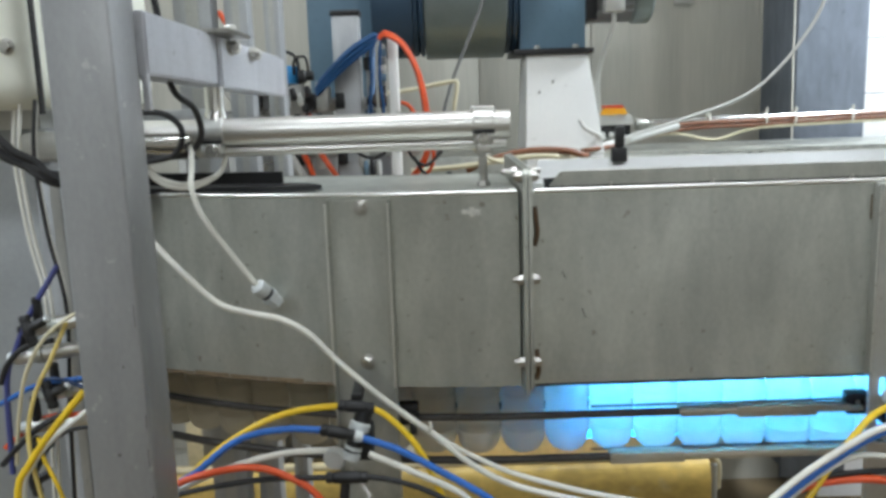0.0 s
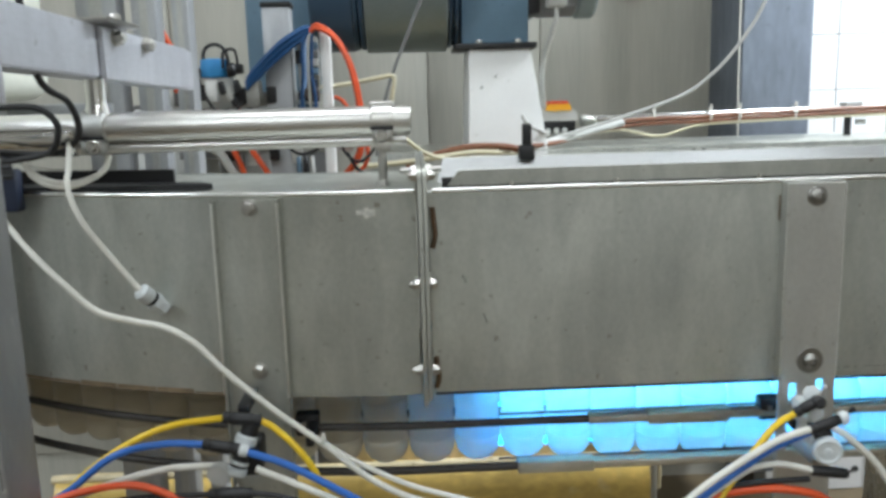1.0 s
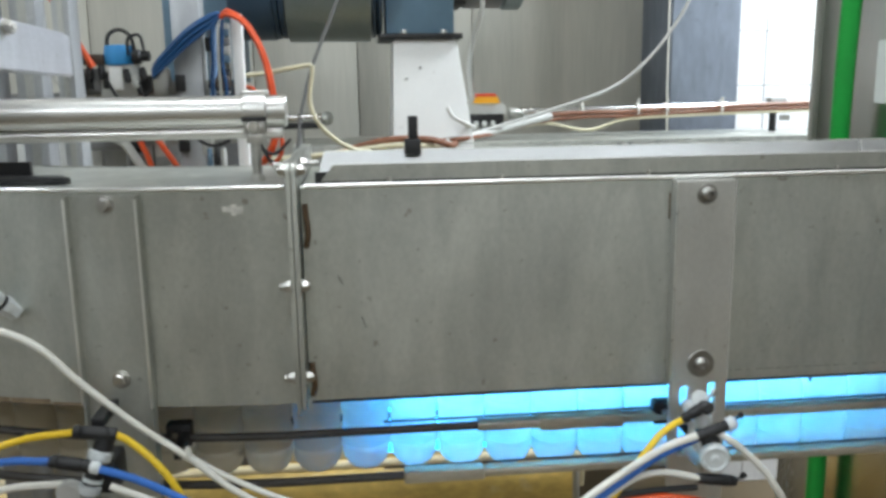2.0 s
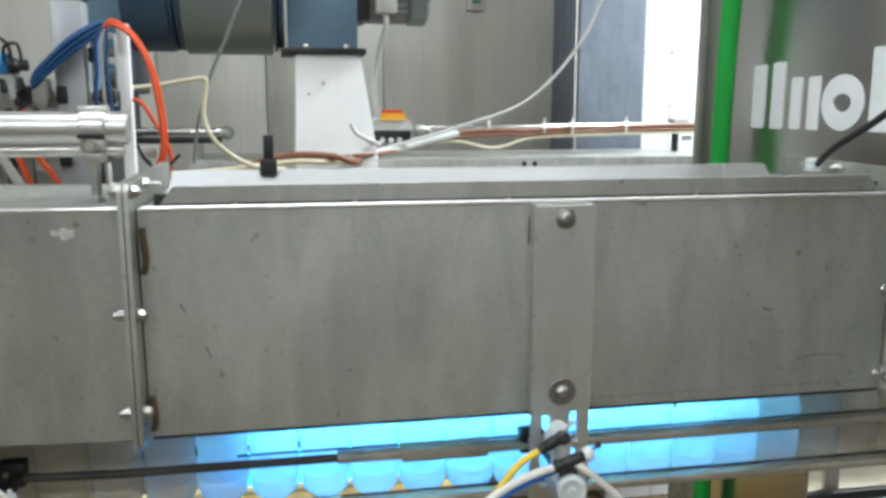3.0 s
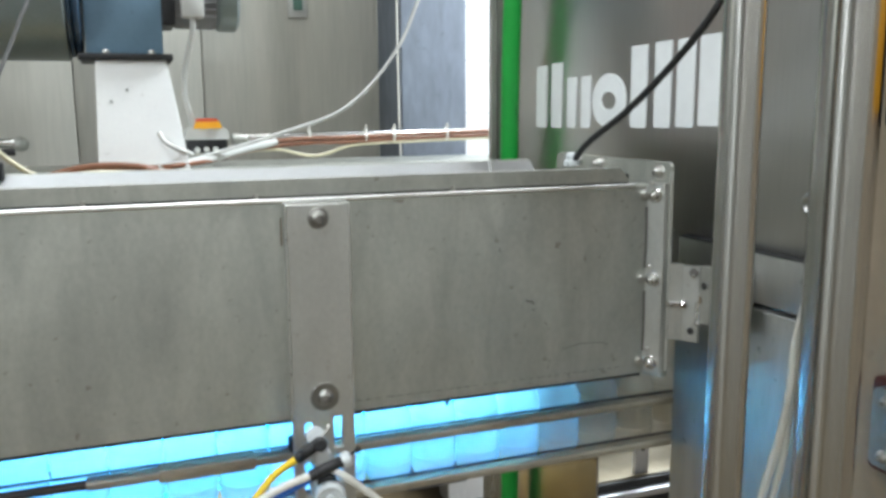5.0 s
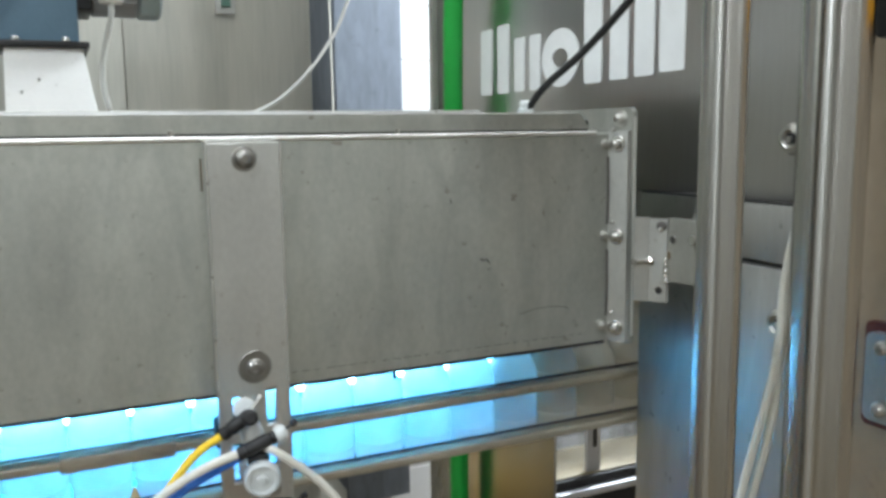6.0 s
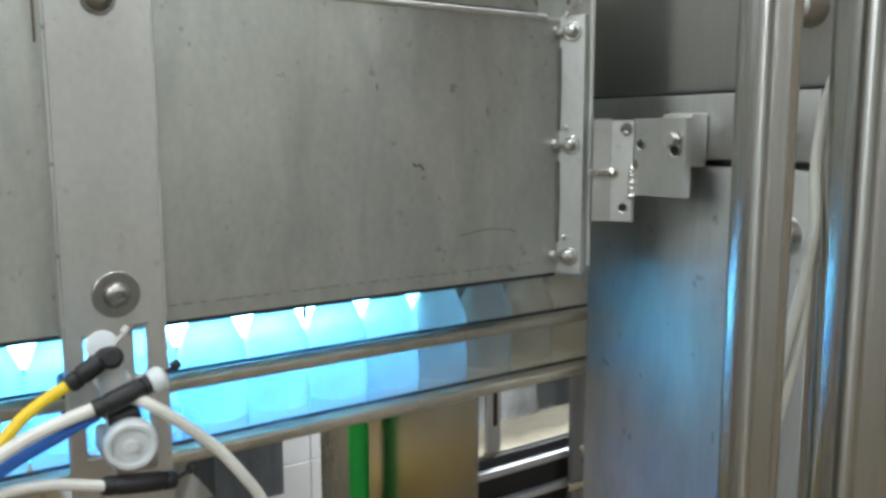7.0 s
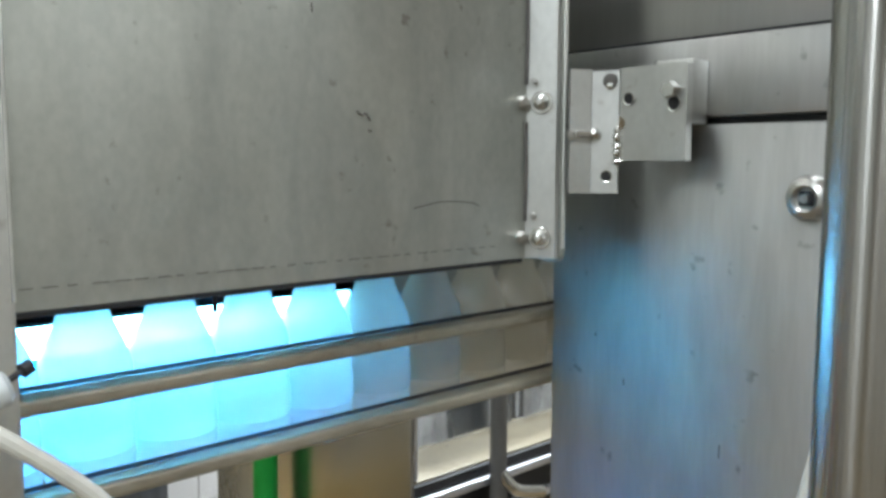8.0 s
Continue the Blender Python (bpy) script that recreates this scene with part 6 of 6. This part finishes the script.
BUNCH = mat("dark_blue_hose", (0.012, 0.075, 0.21), 0.4, 0, 0.2, 25, 0.05, 160)
for k in range(6):
    dy, dz = 0.006 * (k % 2), 0.0062 * k
    hose_thing("blue_hose", "dark blue air hose in a bunch to the valves", "hose", [(-0.25, 1.975 + dy, 1.447 + dz * 0.5), (-0.233, 1.972 + dy, 1.462 + dz * 0.8), (-0.17, 1.968 + dy, 1.515 + dz), (-0.115, 1.973 + dy, 1.556 + dz * 0.7), (-0.1, 1.98, 1.572)], 0.0042, BUNCH, "blue bunch")
for k, (dx, mm) in enumerate(((0.0, BUNCH), (0.012, GREY_PLASTIC), (0.02, BUNCH))):
    hose_thing("blue_hose", "thin air hose hanging down from the bunch", "hose", [(-0.098, 1.97, 1.57), (-0.118 + dx, 1.966, 1.545), (-0.121 + dx, 1.965, 1.48), (-0.126 + dx * 1.5, 1.965, 1.42), (-0.12 + dx, 1.97, 1.36)], 0.0035, mm, "blue bunch")
hose_thing("blue_hose", "blue air hose hanging from the valves", "hose", [(-0.1, 1.98, 1.57), (-0.115, 1.975, 1.54), (-0.118, 1.975, 1.48), (-0.125, 1.975, 1.43), (-0.13, 1.98, 1.38)], 0.006, mat("pale_blue_hose", (0.2, 0.33, 0.55), 0.4), "blue bunch")
hose_thing("orange_hose", "orange air hose arching over the white bar", "hose", [(-0.1, 1.975, 1.572), (-0.083, 1.97, 1.582), (-0.045, 1.965, 1.555), (-0.014, 1.965, 1.497), (0.003, 1.965, 1.419), (0.007, 1.965, 1.333), (-0.009, 1.97, 1.28), (-0.05, 1.98, 1.235)], 0.0048, RED, "orange hoses")
hose_thing("orange_hose", "orange air hose lying beside its twin over the white bar", "hose", [(-0.1, 1.968, 1.568), (-0.083, 1.962, 1.574), (-0.048, 1.957, 1.552), (-0.019, 1.957, 1.497), (-0.003, 1.957, 1.419), (0.002, 1.957, 1.333), (-0.016, 1.962, 1.28), (-0.056, 1.972, 1.235)], 0.0045, RED, "orange hoses")
hose_thing("orange_hose", "orange air hose arching over the white bar", "hose", [(-0.055, 1.98, 1.425), (-0.035, 1.975, 1.413), (-0.01, 1.972, 1.37), (0.014, 1.972, 1.315), (0.008, 1.975, 1.27), (-0.03, 1.98, 1.24)], 0.0045, RED, "orange hoses")
for pts in ([(-0.29, 1.96, 1.36), (-0.285, 1.955, 1.32), (-0.27, 1.955, 1.28), (-0.26, 1.96, 1.24)], [(-0.26, 1.955, 1.34), (-0.235, 1.95, 1.30), (-0.21, 1.95, 1.26), (-0.2, 1.955, 1.23)], [(-0.46, 1.97, 1.64), (-0.43, 1.965, 1.59), (-0.4, 1.965, 1.53), (-0.37, 1.97, 1.47)]):
    hose_thing("orange_hose", "short orange air hose at the valves", "hose", pts, 0.0062, RED, "orange hoses")
hose_thing("white_hose", "pale air hose under the valves", "hose", [(-0.36, 1.97, 1.33), (-0.32, 1.965, 1.31), (-0.3, 1.965, 1.28), (-0.28, 1.97, 1.24)], 0.01, GREY_PLASTIC)
hose_thing("black_cable", "black cable loop above the valves", "cable", [(-0.34, 2.0, 1.47), (-0.345, 2.0, 1.53), (-0.32, 2.0, 1.548), (-0.295, 2.0, 1.53), (-0.29, 2.0, 1.475)], 0.004, RUBBER)
hose_thing("grey_cable", "dark grey cable hanging slantwise before the blower", "cable", [(0.26, 2.36, 2.3), (0.17, 2.36, 1.75), (0.13, 2.36, 1.62), (0.07, 2.36, 1.48), (0.035, 2.36, 1.36), (0.02, 2.36, 1.262)], 0.0045, MOTOR_GREY)
for k, (px, pz) in enumerate(((-0.34, 1.44), (-0.18, 1.35), (-0.05, 1.33), (-0.03, 1.3))):
    hose_thing("black_cable", "thin black cable sagging between the valves", "cable", [(px, 1.96, pz), (px + 0.02, 1.955, pz - 0.035), (px + 0.05, 1.955, pz - 0.05), (px + 0.085, 1.965, pz - 0.02 - 0.02 * (k % 2))], 0.0035, RUBBER, "valve cables")
hose_thing("white_hose", "pale conduit slanting down beside the valves", "hose", [(-0.47, 1.965, 1.5), (-0.457, 1.965, 1.464), (-0.418, 1.965, 1.404), (-0.4, 1.97, 1.36)], 0.006, GREY_PLASTIC)
vl = thing("valve_station", "lower row of black valves with red fittings", "valve")
part("rail", boxed(-0.36, -0.02, 2.02, 2.05, 1.30, 1.325, 0.002), STEEL_DULL, vl)
for k in range(4):
    part("coil", boxed(-0.31 + 0.05 * k, -0.288 + 0.05 * k, 1.985, 2.0195, 1.285 - 0.008 * (k % 2), 1.335, 0.004), (BLACK, GREY_PLASTIC)[k % 2], vl)
part("cover_rail", boxed(-0.415, -0.3, 1.99, 2.0195, 1.293, 1.314, 0.003), MOTOR_GREY, vl, "dark grey cover rail")
for k in range(3):
    part("fitting", fitting(bmesh.new(), (-0.144 + 0.015 * k, 1.984, 1.292), (-0.142 + 0.015 * k, 1.976, 1.25), 0.006), (BLUE_PAINT, BLACK, GREY_PLASTIC)[k], vl)
part("fitting", fitting(bmesh.new(), (-0.3, 1.984, 1.312), (-0.285, 1.978, 1.29), 0.008), BLACK, vl)
part("knob", lathe(bmesh.new(), [(0.012, 0), (0.014, 0.004), (0.014, 0.02), (0.01, 0.024)], (-0.245, 1.984, 1.335), (-0.245, 1.9, 1.335), 16), RED, vl, "red round knob")
part("bracket", boxed(-0.36, -0.34, 2.0505, 2.07, FZ, 1.325), STEEL_DULL, vl)

# wall fitting and cladding fixing
wf = thing("wall_fitting", "small green and white wall fitting", "fitting")
part("plate", boxed(0.94, 1.01, 3.316, 3.3275, 1.76, 1.84, 0.003), GREY_PLASTIC, wf)
part("clip", boxed(0.958, 0.992, 3.305, 3.3158, 1.785, 1.86, 0.003), mat("grey_green_plastic", (0.1, 0.2, 0.16), 0.5), wf)

# ---- below the ducts ----
tr = thing("collecting_tray", "stained ochre plastic collecting tray under the duct", "tray")
outer = [(1.93, 0.32), (1.905, 0.36), (1.9, 0.47), (1.902, 0.5), (1.908, 0.525), (1.92, 0.543), (1.94, 0.551), (1.965, 0.551), (1.972, 0.545), (1.94, 0.535), (1.93, 0.52), (1.925, 0.47), (1.93, 0.36), (1.95, 0.335), (1.95, 0.32)]
part("front", prism(bmesh.new(), outer, -0.75, 0.66, "x"), TRAY, tr, "rounded ochre front wall")
part("bottom", boxed(-0.75, 0.66, 1.9515, 2.35, 0.32, 0.335, 0.002), TRAY, tr)
part("rim", hose(bmesh.new(), [(-0.76, 1.936, 0.551), (0.0, 1.936, 0.551), (0.6, 1.936, 0.551), (0.66, 1.945, 0.545), (0.69, 1.96, 0.52), (0.695, 1.97, 0.45)], 0.011, 12, 6), CREAM, tr, "pale rim")
part("end_wall", boxed(0.661, 0.69, 1.94, 2.35, 0.32, 0.53, 0.012, 4), STEEL_DULL, tr)
part("back", boxed(-0.75, 0.70, 2.351, 2.37, 0.32, 0.52, 0.004), CREAM, tr)
part("support", boxed(-0.7, 0.66, 1.95, 2.3, FZ, 0.319), STEEL_DULL, tr)
bn = thing("rear_bench", "black beam bench with bright aluminium edge strips", "bench")
part("beam", boxed(1.26, 3.2, 1.6, 1.755, 0.44, 0.5655, 0.004), BLACK, bn)
part("edge_strip", boxed(1.26, 3.2, 1.585, 1.61, 0.566, 0.582, 0.002), BEAM, bn, "bright aluminium strip")
part("dark_strip", boxed(1.26, 3.2, 1.598, 1.61, 0.5825, 0.603, 0.002), RUBBER, bn)
part("edge_strip", boxed(1.26, 3.2, 1.585, 1.5995, 0.50, 0.515, 0.002), BEAM, bn, "bright aluminium strip")
part("deck", boxed(1.26, 3.2, 1.611, 1.755, 0.566, 0.606, 0.002), PALE_DECK, bn, "stained tan deck")
part("splash_plate", boxed(1.26, 3.2, 1.7405, 1.745, 0.6065, 1.1, 0.001), SMEARED, bn, "smeared clear splash sheet")
for xx in (1.36, 2.9):
    part("leg", boxed(xx, xx + 0.08, 1.65, 1.73, FZ, 0.4395), ALU, bn)
sb2 = part("slotted_strip", boxed(1.366, 1.401, 1.614, 1.624, 0.6065, 0.95, 0.002), BEAM, bn, "slotted aluminium strip")
part("slot", boxed(1.381, 1.391, 1.6128, 1.6138, 0.66, 0.94), BLACK, sb2)
drum = thing("drum", "dark blue-grey plastic drum standing behind the splash sheet", "drum")
part("body", lathe(bmesh.new(), [(0.05, 0), (0.056, 0.01), (0.056, 0.3), (0.053, 0.31), (0.056, 0.32), (0.056, 0.62), (0.053, 0.63), (0.056, 0.64), (0.056, 0.9), (0.05, 0.93), (0.03, 0.94)], (1.945, 2.05, FZ), (1.945, 2.05, 2), 24), DARK_BLUE, drum)
part("lid", cyl(bmesh.new(), (1.945, 2.05, FZ + 0.94), (1.945, 2.05, FZ + 0.965), 0.034, 20, 0.003), BLACK, drum)
rs = thing("rear_stand", "slim steel stand behind the splash sheet", "stand")
for xx, rr in ((2.12, 0.009), (2.17, 0.012), (2.21, 0.008)):
    part("tube", cyl(bmesh.new(), (xx, 2.1, FZ + 0.0205), (xx, 2.1, 1.05), rr, 14), ALU, rs)
part("crossbar", boxed(2.1, 2.23, 2.09, 2.11, 1.0505, 1.07, 0.002), ALU, rs)
part("foot", boxed(2.1, 2.23, 2.07, 2.13, FZ, FZ + 0.02, 0.002), STEEL_DULL, rs)
bp = thing("stand_pipe", "dark steel pipe standing before the bench", "pipe")
part("tube", cyl(bmesh.new(), (1.564, 1.568, FZ + 0.02), (1.564, 1.568, 1.1), 0.0165, 20), MOTOR_GREY, bp)
part("branch", hose(bmesh.new(), [(1.564, 1.566, 0.6), (1.575, 1.552, 0.575), (1.6, 1.545, 0.555), (1.66, 1.54, 0.54)], 0.013, 14), CHROME, bp, "bright bent branch pipe")
part("clamp", boxed(1.52, 1.58, 1.54, 1.55, 0.515, 0.53, 0.003), CHROME, bp, "bright pipe clamp")
part("foot", cyl(bmesh.new(), (1.564, 1.568, FZ), (1.564, 1.568, FZ + 0.0195), 0.024, 18), BLACK, bp)

# glazed tiles, each a piece of its own
tile_mesh = bpy.data.meshes.new("tile")
tb_ = boxed(-0.0985, 0.0985, 0, 0.008, -0.0985, 0.0985, 0.0025, 1)
tb_.to_mesh(tile_mesh)
tb_.free()
tile_mesh.materials.append(TILE)
for ix in range(13):
    for iz in range(-1, 13):
        o = new("tile", tile_mesh)
        o.parent = tiled
        o.location = (1.6 + 0.2 * ix, 3.1515, 0.1 + 0.2 * iz)
